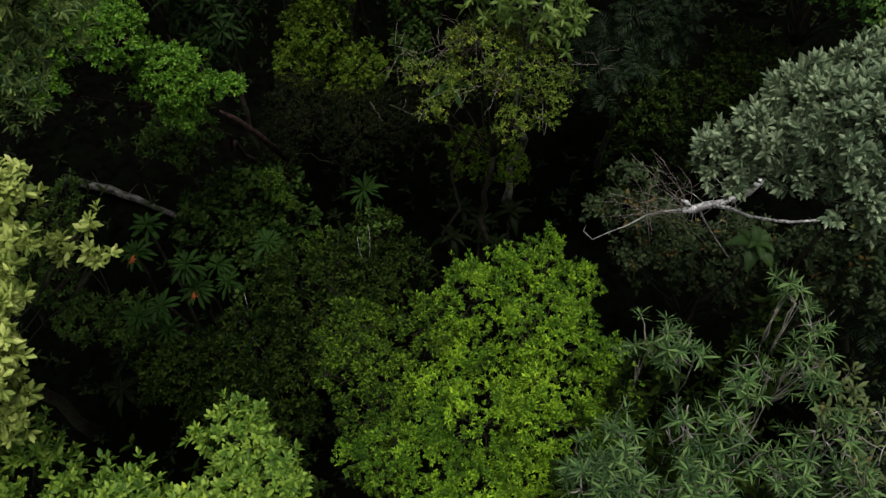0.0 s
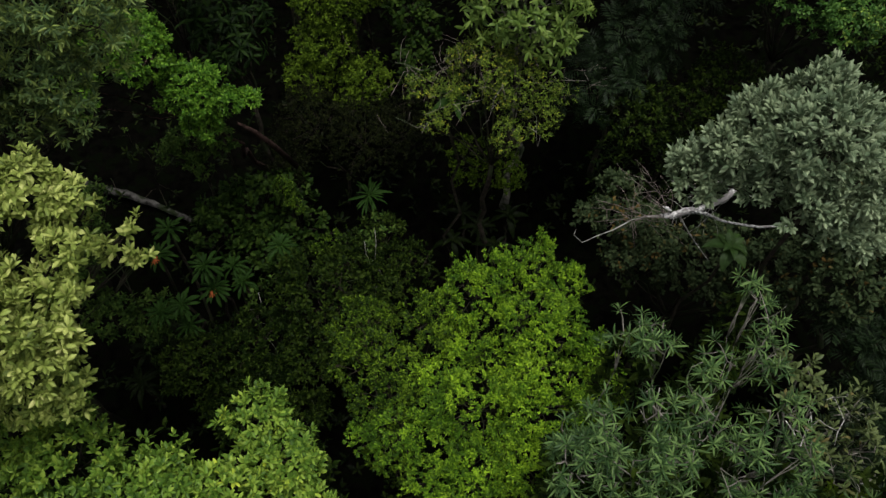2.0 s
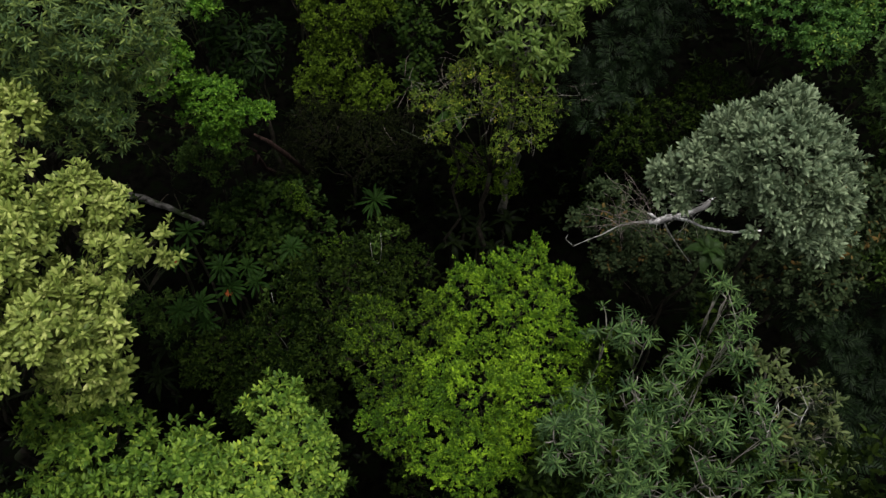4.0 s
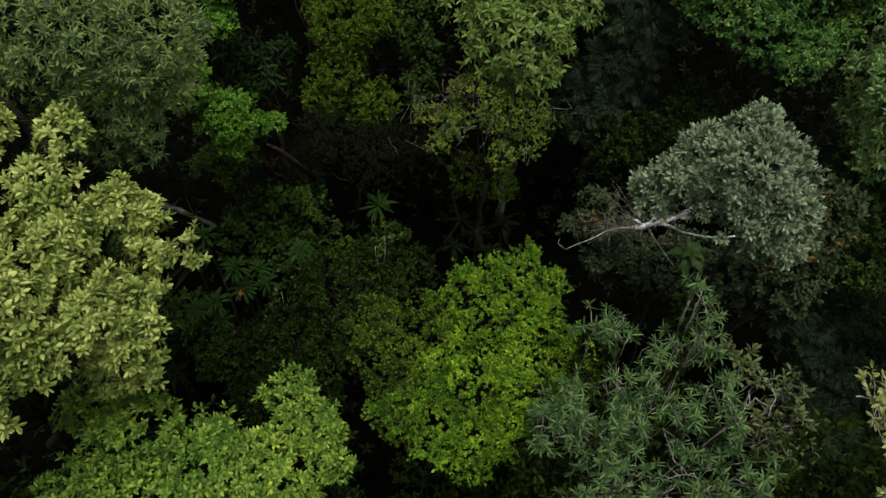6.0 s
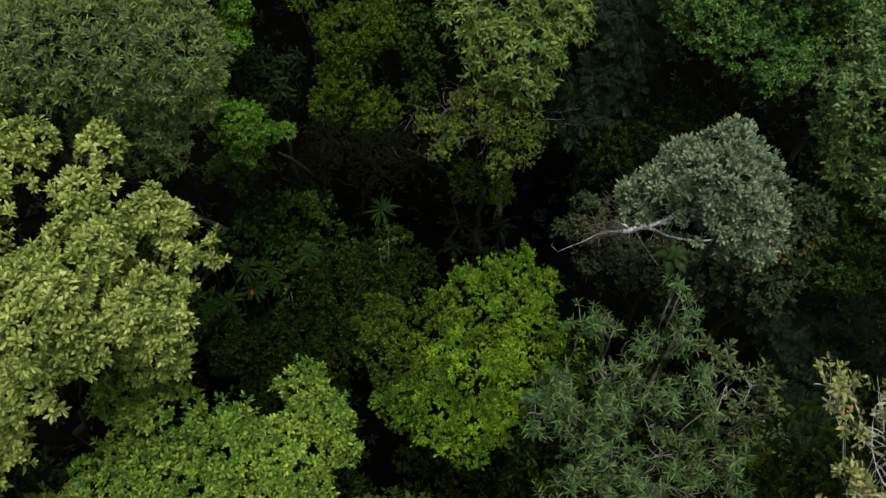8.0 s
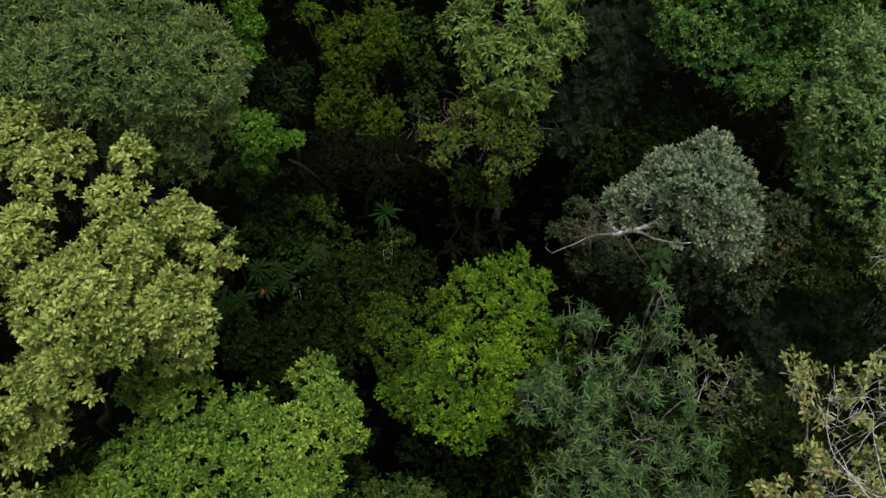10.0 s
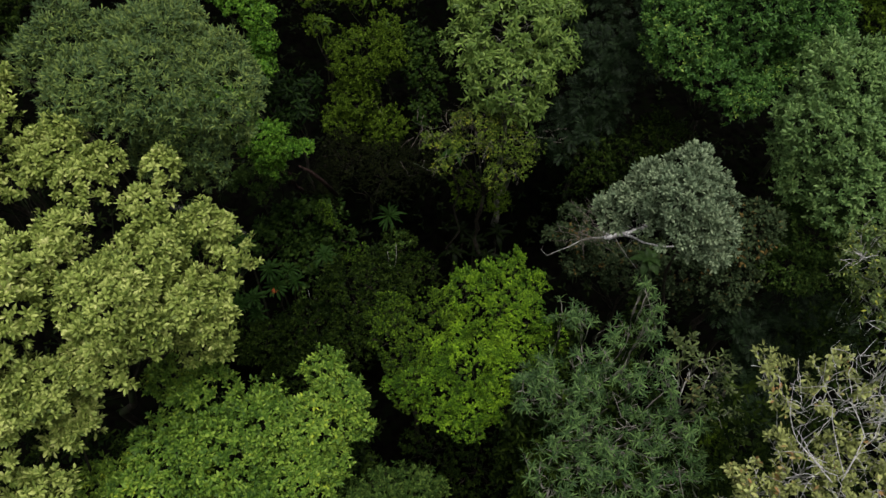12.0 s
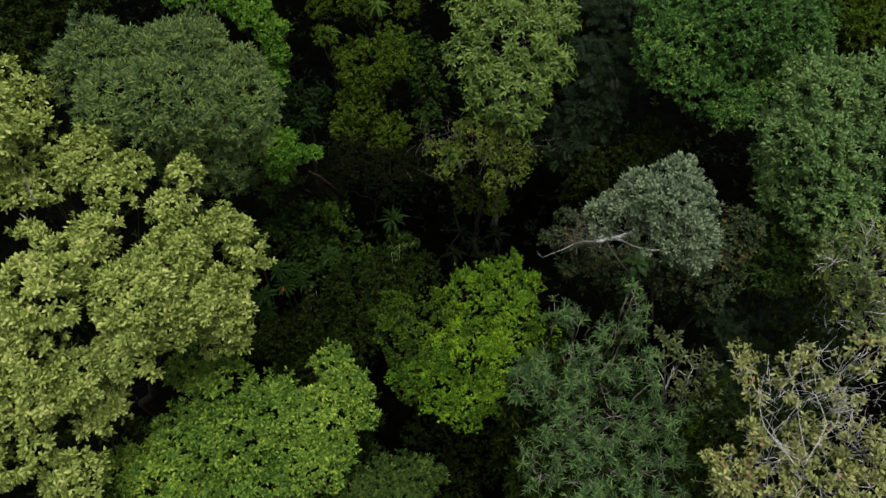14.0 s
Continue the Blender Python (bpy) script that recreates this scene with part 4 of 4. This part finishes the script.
bare_branch(brown_tree, [(*(7.97, 4.5, 13.82), 0.020), (*(8.3, 3.95, 13.5), 0.013), (*(8.55, 4.61, 13.89), 0.007)])
bare_branch(brown_tree, [(*(8.99, 3.99, 13.75), 0.020), (*(9.19, 4.45, 14.03), 0.013), (*(8.97, 4.9, 14.3), 0.007)])
bare_branch(brown_tree, [(*(8.17, 3.64, 13.43), 0.020), (*(8.38, 4.2, 13.76), 0.013), (*(8.69, 4.48, 13.93), 0.007)])
bare_branch(dusty_tree, [(*(13.37, 6.6, 18.81), 0.021), (*(12.95, 6.51, 18.76), 0.014), (*(12.57, 6.29, 18.63), 0.007)], "white")
bare_branch(dusty_tree, [(*(12.89, 6.51, 18.76), 0.021), (*(12.7, 6.67, 18.85), 0.014), (*(12.56, 6.72, 18.88), 0.007)], "white")
bare_branch(dusty_tree, [(*(13.8, 6.81, 19.4), 0.021), (*(13.78, 7.1, 19.58), 0.014), (*(13.55, 7.4, 19.76), 0.007)], "white")
bare_branch(dusty_tree, [(*(13.78, 7.1, 19.58), 0.021), (*(14.0, 7.38, 19.74), 0.007)], "white")
bare_branch(dusty_tree, [(*(14.48, 4.76, 18.42), 0.021), (*(14.01, 4.81, 18.45), 0.014), (*(13.68, 4.82, 18.46), 0.007)], "white")
bare_branch(dusty_tree, [(*(14.39, 4.87, 18.49), 0.021), (*(14.11, 5.34, 18.77), 0.007)], "white")
bare_branch(dusty_tree, [(*(13.51, 4.54, 17.59), 0.021), (*(13.03, 4.81, 17.75), 0.007)], "white")
bare_branch(narrow_tree, [(*(5.39, 1.53, 17.16), 0.013), (*(5.12, 1.84, 17.34), 0.013), (*(4.82, 2.43, 17.69), 0.007)], "grey")
bare_branch(narrow_tree, [(*(5.53, 1.57, 17.19), 0.013), (*(5.17, 1.54, 17.17), 0.013), (*(4.81, 1.41, 17.09), 0.007)], "grey")
bare_branch(tan_tree, [(*(9.16, -0.90, 20.68), 0.023), (*(8.52, 0.05, 20.80), 0.017), (*(8.38, 0.63, 20.92), 0.014), (*(8.65, 1.50, 21.04), 0.009), (*(9.03, 1.69, 21.16), 0.005)], "white")
bare_branch(tan_tree, [(*(9.52, -0.70, 20.68), 0.023), (*(10.25, 0.23, 20.80), 0.018), (*(10.03, 0.98, 20.92), 0.015), (*(10.14, 1.75, 21.04), 0.012), (*(10.32, 2.26, 21.16), 0.006)], "white")
bare_branch(tan_tree, [(*(10.16, 1.20, 20.68), 0.014), (*(10.73, 1.26, 20.80), 0.012), (*(11.36, 1.22, 20.92), 0.009), (*(11.82, 1.32, 21.04), 0.006)], "white")
bare_branch(tan_tree, [(*(9.55, -0.66, 20.68), 0.017), (*(9.49, 0.48, 20.80), 0.012), (*(9.56, 0.98, 20.92), 0.009), (*(9.36, 1.95, 21.04), 0.005)], "white")
bare_branch(tan_tree, [(*(9.36, -0.86, 20.68), 0.017), (*(9.74, -0.46, 20.80), 0.014), (*(10.35, 0.15, 20.92), 0.012), (*(10.74, 0.68, 21.04), 0.008)], "white")
bare_branch(tan_tree, [(*(9.16, -0.44, 20.68), 0.014), (*(8.54, -0.22, 20.80), 0.009), (*(7.92, -0.23, 20.92), 0.005)], "white")
bare_branch(tan_tree, [(*(9.08, 0.21, 20.68), 0.009), (*(9.49, 0.74, 20.80), 0.008), (*(9.87, 0.88, 20.92), 0.005)], "white")
bare_branch(narrow_tree, [(*(6.03, 0.57, 17.07), 0.013), (*(5.54, 0.72, 17.15), 0.013), (*(5.09, 0.9, 17.25), 0.007)], "grey")
bare_branch(narrow_tree, [(*(4.6, -0.42, 16.35), 0.013), (*(4.06, -0.42, 16.35), 0.013), (*(3.61, -0.42, 16.35), 0.007)], "grey")
bare_branch(narrow_tree, [(*(4.99, 3.29, 17.51), 0.013), (*(4.7, 3.68, 17.74), 0.013), (*(4.41, 4.0, 17.93), 0.007)], "grey")
bare_branch(narrow_tree, [(*(6.82, -0.31, 16.54), 0.013), (*(6.75, 0.08, 16.77), 0.013), (*(6.68, 0.38, 16.95), 0.007)], "grey")
bare_branch(narrow_tree, [(*(6.46, 5.15, 17.34), 0.013), (*(6.38, 5.4, 17.49), 0.013), (*(6.21, 5.87, 17.77), 0.007)], "grey")
bare_branch(narrow_tree, [(*(6.78, 2.51, 17.05), 0.013), (*(6.59, 2.91, 17.29), 0.013), (*(6.49, 3.15, 17.43), 0.007)], "grey")
bare_branch(yellow_tree, [(*(-11.91, 5.09, 21.41), 0.052), (*(-12.43, 5.52, 21.66), 0.042), (*(-12.94, 5.86, 21.86), 0.032)], "grey")
bare_branch(yellow_tree, [(*(-12.31, 5.97, 22.39), 0.028), (*(-12.52, 6.33, 22.6), 0.021), (*(-12.66, 6.75, 22.85), 0.014)], "grey")
bare_branch(fresh_tree, [(*(-9.9, 16.68, 14.19), 0.063), (*(-9.42, 16.26, 13.95), 0.049), (*(-8.9, 15.82, 13.69), 0.035)], "red")
# the stem's fading into shade comes from its bark colour
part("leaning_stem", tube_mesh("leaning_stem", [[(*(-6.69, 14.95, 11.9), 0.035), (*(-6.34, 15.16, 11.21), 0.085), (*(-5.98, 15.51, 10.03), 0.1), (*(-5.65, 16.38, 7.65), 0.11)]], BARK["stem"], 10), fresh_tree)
bare_branch(mustard_tree, [(*(-0.66, 15.12, 12.13), 0.011), (*(0.27, 15.41, 12.3), 0.008), (*(1.28, 15.55, 12.38), 0.005)], "grey")
bare_branch(mustard_tree, [(*(-1.6, 15.18, 11.93), 0.011), (*(-0.83, 14.88, 11.76), 0.008), (*(-0.24, 15.18, 11.93), 0.005)], "grey")
bare_branch(mustard_tree, [(*(2.49, 15.62, 12.19), 0.011), (*(3.0, 15.18, 11.93), 0.008), (*(3.03, 14.36, 11.47), 0.005)], "grey")
bare_branch(mustard_tree, [(*(1.94, 15.92, 12.83), 0.011), (*(1.61, 15.42, 12.54), 0.008), (*(1.41, 14.84, 12.2), 0.005)], "grey")
bare_branch(mustard_tree, [(*(2.74, 16.16, 12.5), 0.011), (*(3.68, 16.21, 12.53), 0.008), (*(4.7, 16.21, 12.53), 0.005)], "grey")
bare_branch(mustard_tree, [(*(-1.6, 16.72, 12.83), 0.011), (*(-0.75, 16.5, 12.7), 0.008), (*(-0.07, 16.72, 12.83), 0.005)], "grey")


# ---- the white forked limb below the silvery crown ----
def dead_limb():
    rs = np.random.RandomState(77)
    root = new("dead_branch")
    foot = np.array((8.57, 11.84, 13.15))
    root.location = foot
    tagged(root, "bleached white forked dead branch with bare twigs", "branch")
    main = [(*(8.75, 12.28, 13.18), 0.03), (*(8.57, 11.84, 13.15), 0.06), (*(8.4, 11.55, 13.1), 0.085), (*(8.07, 11.28, 12.94), 0.09), (*(7.71, 11.21, 12.78), 0.075), (*(7.37, 11.14, 12.63), 0.10), (*(7.05, 11.16, 12.52), 0.105),
            (*(6.79, 11.12, 12.38), 0.115), (*(6.55, 11.15, 12.28), 0.085), (*(6.37, 11.23, 12.21), 0.03)]
    tail = [(*(6.62, 11.16, 12.29), 0.04), (*(6.06, 11.24, 12.1), 0.026), (*(5.63, 11.26, 11.88), 0.022), (*(5.14, 11.16, 11.48), 0.018), (*(4.65, 11.09, 11.21), 0.014), (*(4.27, 11.03, 10.94), 0.010), (*(4.03, 11.28, 10.97), 0.007), (*(4.12, 11.49, 10.97), 0.005)]
    arm = [(*(7.17, 11.09, 12.6), 0.055), (*(7.44, 10.77, 12.99), 0.045), (*(7.78, 10.31, 13.3), 0.04), (*(8.07, 10.03, 13.6), 0.036), (*(8.46, 9.81, 13.82), 0.034), (*(8.88, 9.68, 14.09), 0.03), (*(9.25, 9.63, 14.29), 0.022)]
    low = [(*(6.93, 11.09, 12.37), 0.03), (*(7.16, 11.0, 11.97), 0.024), (*(7.6, 10.79, 11.38), 0.018), (*(8.05, 10.6, 10.81), 0.014), (*(8.19, 10.55, 10.67), 0.006)]
    stub = [(*(8.44, 11.61, 13.13), 0.04), (*(8.06, 11.61, 13.36), 0.026), (*(7.63, 11.57, 13.45), 0.012)]
    spike = [(*(8.44, 11.47, 13.05), 0.028), (*(8.72, 11.21, 13.25), 0.018), (*(8.97, 11.13, 13.32), 0.008)]
    knob = [(*(6.63, 11.14, 12.51), 0.045), (*(6.5, 11.17, 12.65), 0.055), (*(6.36, 11.23, 12.68), 0.02)]
    part("limb", tube_mesh("limb", [main], BARK["bleached"], 10), root)
    for line in (arm, stub, spike, knob):
        part("side_branch", tube_mesh("side_branch", [line], BARK["bleached"], 7), root)
    for line in (tail, low):
        part("side_branch", tube_mesh("side_branch", [line], BARK["weathered"], 6), root)
    fine = []
    ends = [(5.09, 12.56, 13.0), (5.32, 12.25, 12.9), (5.66, 12.07, 12.6), (5.17, 11.75, 12.4), (4.4, 11.62, 12.0), (4.36, 11.37, 11.6), (5.78, 12.38, 13.0), (6.29, 12.03, 13.1),
            (4.58, 11.78, 12.2), (7.44, 10.63, 11.2), (7.7, 10.81, 11.4), (5.79, 10.63, 11.2), (4.87, 11.07, 11.7), (5.93, 11.61, 12.6), (5.52, 11.41, 12.1), (6.51, 11.7, 12.9)]
    for e in ends:
        start = np.array(tail[rs.randint(0, 3)][:3])
        line = curved(rs, start, e, 0.011, 0.004, steps=10, sag=0.3)
        fine.append(line)
        for j in range(4):
            a = line[rs.randint(2, 8), :3]
            fine.append(curved(rs, a, a + rs.normal(0, 0.34, 3), 0.006, 0.003, steps=6, sag=0.4))
    for line in fine:
        part("twig", tube_mesh("twig", [line], BARK["twig"], 4), root)
    for j in range(14):
        a = np.array((7.45, 10.98, 12.76)) + rs.normal(0, 0.5, 3)
        part("twig", tube_mesh("twig", [curved(rs, np.array(main[rs.randint(2, 8)][:3]), a, 0.01, 0.004, steps=6, sag=0.3)], BARK["weathered"], 4), root)


dead_limb()


# ---- fallen log ----
def fallen_log():
    rs = np.random.RandomState(5)
    a, b = np.array((-17.77, 20.71, 0.2)), np.array((-12.08, 18.56, 0.15))
    root = new("fallen_log")
    root.location = (a + b) / 2 * np.array((1, 1, 0))
    tagged(root, "fallen grey log on the dark forest floor", "log")
    t = np.linspace(0, 1, 14)[:, None]
    line = np.hstack([a + (b - a) * t + rs.normal(0, 0.025, (14, 3)) + np.array((0, 0.25, 0)) * np.sin(np.pi * t), 0.21 - 0.09 * t])
    line[:, 3] *= rs.uniform(0.93, 1.07, 14)
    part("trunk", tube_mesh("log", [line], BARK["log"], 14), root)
    for s in range(3):
        start = line[4 + 3 * s, :3]
        part("broken_branch", tube_mesh("stub", [curved(rs, start, start + np.array((rs.uniform(-0.5, 0.9), rs.uniform(0.4, 1.4), rs.uniform(0.3, 0.7))), 0.022, 0.006, steps=6, sag=0.3)], BARK["dark"], 5), root)


fallen_log()


# ---- rosette plants with large leaves, each leaf a piece ----
def strap_leaf(name, length, width, droop, mat, segs=7, tip=0.75):
    """A broad leaf along x with a sunken midrib, arched lengthwise."""
    verts, faces = [], []
    for i in range(segs + 1):
        t = i / segs
        w = width / 2 * max(0.02, math.sin(math.pi * min(1, t ** tip * 0.97 + 0.02))) ** 0.8
        z = length * (0.28 * t - droop * t * t)
        x = length * t * (1 - 0.12 * t * t)
        ruffle = 0.05 * width * math.sin(i * 2.1)
        verts += [(x, -w, z + 0.22 * w + ruffle), (x, 0, z), (x, w, z + 0.22 * w - ruffle)]
    for i in range(segs):
        q = 3 * i
        faces += [(q, q + 3, q + 4, q + 1), (q + 1, q + 4, q + 5, q + 2)]
    me = bpy.data.meshes.new(name)
    me.from_pydata(verts, [], faces)
    me.polygons.foreach_set("use_smooth", np.ones(len(faces), bool))
    corner = np.array([i for f in faces for i in f])
    me.uv_layers.new(name="blade").data.foreach_set("uv", np.stack([(corner % 3) / 2, corner // 3 / segs], 1).ravel().astype(np.float32))
    me.materials.append(mat)
    me.update()
    return me


def palmate_leaf(radius, width, mat, fingers=9):
    rs = np.random.RandomState(31)
    u = np.radians(np.linspace(-140, 140, fingers))
    d = np.stack([np.cos(u), np.sin(u), -0.1 + 0 * u], 1)
    p = np.zeros((fingers, 3)) + np.array((radius * 0.55, 0, 0.0))
    n = np.tile(np.array((0.0, 0, 1)), (fingers, 1))
    return blade_mesh("palmate_leaf", p, d, n, radius * (0.7 + 0.35 * np.cos(u / 2)), width * radius, 0.22, mat, fold=0.12)


STRAP = strap_leaf("leaf", 0.85, 0.17, 0.55, SPECIES["floor"]["mat"])
PALM_STRAP = strap_leaf("leaf", 0.95, 0.1, 0.42, SPECIES["palmate"]["mat"], tip=1.35)
BRIGHT_STRAP = strap_leaf("leaf", 1.0, 0.2, 0.6, SPECIES["leafgreen"]["mat"])
PADDLE = strap_leaf("leaf", 1.15, 0.34, 0.6, SPECIES["palmate"]["mat"])
GREEN_PADDLE = strap_leaf("leaf", 0.95, 0.42, 0.55, SPECIES["paddle"]["mat"])
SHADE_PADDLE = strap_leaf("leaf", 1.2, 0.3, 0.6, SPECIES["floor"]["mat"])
FAN = strap_leaf("leaf", 0.62, 0.11, 0.45, SPECIES["palmate"]["mat"], tip=1.5)
BROWN = bark_material("withered_leaf", (0.16, 0.035, 0.009), (0.28, 0.075, 0.018))
DEAD_FAN = palmate_leaf(0.4, 0.26, BROWN)


def rosette_plant(name, crowns, leaf, count, label, category="plant", tiers=2, scale=1.0, rise=30, bark="dark", stem_r=0.05, withered=(), droop=0, group=""):
    """Slender stems from the ground, each crowned by whorls of large leaves; every leaf is a piece."""
    SEED[0] += 1
    rs = np.random.RandomState(SEED[0] * 13 + 1)
    mid = np.mean(np.array(crowns, float), 0)
    root = new(name)
    root.location = (mid[0], mid[1], 0)
    tagged(root, label, category, group)
    inverse = Matrix.Translation(-root.location)
    for i, (x, y, z) in enumerate(crowns):
        foot = (mid[0] * 0.6 + x * 0.4, mid[1] * 0.6 + y * 0.4, -0.3)
        part("stem", tube_mesh("stem", [curved(rs, foot, (x, y, z), stem_r * 1.3, stem_r, steps=8, sag=0.03, lift=0)], BARK[bark], 7), root)
        for tier in range(tiers):
            for j in range(count):
                ob = new("leaf", leaf)
                ob.parent, ob.matrix_parent_inverse = root, inverse
                s = scale * rs.uniform(0.8, 1.12) * (1 - 0.3 * tier)
                spin = 360 * (j + 0.5 * tier) / count + rs.normal(0, 7)
                ob.matrix_basis = Matrix.Translation((x, y, z + 0.06 * tier * scale)) @ pose(0, 0, 0, 0, 0, spin) @ pose(0, 0, 0, rs.normal(0, 9), droop - (rise + droop) * tier + rs.normal(0, 9), 0) @ Matrix.Scale(s, 4)
        if i in withered:
            ob = new("withered_leaf", DEAD_FAN)
            ob.parent, ob.matrix_parent_inverse = root, inverse
            ob.matrix_basis = Matrix.Translation((x + 0.12, y - 0.22, z + 0.22)) @ pose(0, 0, 0, 8, 12, 200) @ Matrix.Scale(0.55, 4)
    return root


# a patch of yellowing leaves on the rim of the silvery crown
old = np.random.RandomState(8)
place_pieces(old, "yellow", np.array((10.48, 9.95, 13.67)) + old.normal(0, 0.2, (7, 3)), unit(old.normal(0, 0.5, (7, 3)) + np.array((0, -0.3, 1.0))), silver_tree)

rosette_plant("rosette_palm", [(-3.22, 17.57, 3.85)], PALM_STRAP, 19, "green rosette plant with strap-like leaves in a dark gap", tiers=2, rise=24, scale=1.12)
rosette_plant("rosette_tree", [(-6.0, 13.15, 7.07), (-8.27, 11.58, 6.74), (-8.41, 11.93, 7.75)], FAN, 15, "slender tree with rosettes of long leaves, one leaf withered", "tree", withered=(1,), scale=1.25, group="rosette trees in the gap")
rosette_plant("rosette_tree", [(-9.95, 12.11, 8.2), (-9.75, 13.16, 8.23), (-8.94, 10.39, 7.78), (-9.66, 10.15, 7.65)], FAN, 15, "slender tree with dark green leaf rosettes", "tree", withered=(0,), scale=1.15, group="rosette trees in the gap")
rosette_plant("rosette_tree", [(-9.04, 10.17, 6.51), (-7.75, 12.51, 6.7), (-7.36, 12.01, 6.41)], FAN, 11, "young tree with small leaf rosettes in shade", "tree", scale=1.1, group="rosette trees in the gap")
for spot in ((-3.52, 26.38, 9.5), (-4.27, 27.53, 10.8), (-7.1, 26.75, 9.5)):
    rosette_plant("rosette_palm", [spot], BRIGHT_STRAP, 8, "bright green palm-like plant with arching leaves in a gap", tiers=2, rise=14, scale=0.95, droop=14, group="arching plants in the gap")
rosette_plant("large_leaved_plant", [(8.1, 9.9, 12.6)], GREEN_PADDLE, 6, "green plant with broad paddle-shaped leaves", tiers=2, rise=22, scale=0.85)
rosette_plant("large_leaved_plant", [(0.28, 16.17, 11.7)], PADDLE, 5, "plant with a few broad bright leaves among twigs", tiers=1, scale=0.8)
for spot in ((0.37, 15.92, 2.9), (1.55, 16.69, 2.76), (2.22, 15.72, 2.78), (0.86, 17.47, 2.64), (2.89, 17.37, 2.58)):
    rosette_plant("large_leaved_plant", [spot], SHADE_PADDLE, 4, "dark broad-leaved plant on the shaded forest floor", tiers=2, rise=20, scale=0.9, group="broad-leaved plants on the forest floor")
for spot in ((-11.59, 10.58, 3.28), (-11.9, 9.49, 2.65), (-11.15, 11.32, 3.13)):
    rosette_plant("fern", [spot], STRAP, 9, "dark fern-like plant in deep shade", tiers=2, rise=20, scale=1.2, group="ferns in deep shade")



def sapling(foot, tip, label, count=7, bark="weathered"):
    """A thin bare stem with a few leaves at its top."""
    SEED[0] += 1
    rs = np.random.RandomState(SEED[0] * 7 + 2)
    root = new("sapling")
    root.location = (foot[0], foot[1], 0)
    tagged(root, label, "sapling", "slender saplings")
    line = curved(rs, (foot[0], foot[1], -0.3), tip, 0.024, 0.008, steps=10, sag=0.02, lift=0)
    part("stem", tube_mesh("stem", [line], BARK[bark], 6), root)
    top = line[-3:, :3]
    for j in range(4):
        a = line[6 + j % 3, :3]
        part("twig", tube_mesh("twig", [curved(rs, a, a + rs.normal(0, 0.25, 3) + np.array((0, 0, 0.35)), 0.007, 0.003, steps=6, sag=0.1)], BARK[bark], 5), root)
    p = np.array(tip) + rs.normal(0, 0.32, (count, 3))
    place_pieces(rs, "under", p, unit(rs.normal(0, 0.5, (count, 3)) + np.array((0, 0, 1.0))), root)
    return root


sapling((-2.3, 12.4), (-2.46, 13.16, 8.23), "thin pale sapling with a few dull leaves")
sapling((-2.9, 12.7), (-2.87, 12.99, 7.79), "thin pale sapling leaning over dark shrubs")
sapling((-6.9, 10.6), (-6.7, 11.45, 6.66), "slender sapling with a whitish stem", 9)
sapling((-13.0, 20.0), (-12.42, 17.62, 8.5), "slender bare sapling in a dark gap", 1, "dark")


# ---- undergrowth: seedlings and litter too many to count ----
def undergrowth():
    rs = np.random.RandomState(11)
    n = 1800
    p = np.stack([rs.uniform(-26, 27, n), rs.uniform(-8, 40, n), rs.uniform(0.0, 1.0, n) ** 1.5 * 3.2], 1)
    ax = unit(np.array((0, 0, 1.0)) + rs.normal(0, 0.3, (n, 3)))
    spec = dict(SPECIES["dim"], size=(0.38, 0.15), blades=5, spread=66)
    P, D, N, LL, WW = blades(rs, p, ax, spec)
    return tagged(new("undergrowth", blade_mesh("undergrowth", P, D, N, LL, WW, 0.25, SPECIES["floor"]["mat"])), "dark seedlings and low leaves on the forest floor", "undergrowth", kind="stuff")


undergrowth()


# ---- unseen forest added all round, to keep out light from the sides ----
def woods():
    rs = np.random.RandomState(23)
    near, far = ([], []), ([], [])
    for gx in np.arange(-44, 45, 4.8):
        for gy in np.arange(-28, 58, 4.8):
            x, y = gx + rs.uniform(-1.2, 1.2), gy + rs.uniform(-1.2, 1.2)
            if -3.9 < y < 29.5 and abs(x) < 21.5 + 0.3 * max(0, y):
                continue
            close = -17 < y < 0 and abs(x) < 16
            h, r = rs.uniform(9, 12) if close else rs.uniform(12, 18), rs.uniform(2.3, 3.2)
            n = 520 if close else 84
            lumps = unit(rs.normal(0, 1, (11, 3)) + np.array((0, 0, 0.5))) * r * 0.7
            who = rs.randint(0, 11, n)
            s = unit(rs.normal(0, 1, (n, 3)) + unit(lumps)[who] * 0.7 + np.array((0, 0, 0.5)))
            p, a = near if close else far
            p.append(np.array((x, y, h)) + lumps[who] + s * r * rs.uniform(0.3, 0.5, n)[:, None])
            a.append(unit(s + np.array((0, 0, 0.6))))
    made = []
    for (p, a), size in ((near, (0.33, 0.14)), (far, (0.62, 0.27))):
        spec = dict(SPECIES["right"], size=size, blades=4 if size[0] < 0.5 else 3, spread=64)
        made.append(blades(rs, np.concatenate(p), np.concatenate(a), spec))
    b = [np.concatenate(q) for q in zip(*made)]
    return tagged(new("surrounding_forest", blade_mesh("surrounding_forest", *b, 0.2, SPECIES["right"]["mat"])), "unseen green forest canopy added all round to close the place and block side light", "forest", kind="stuff")


woods()
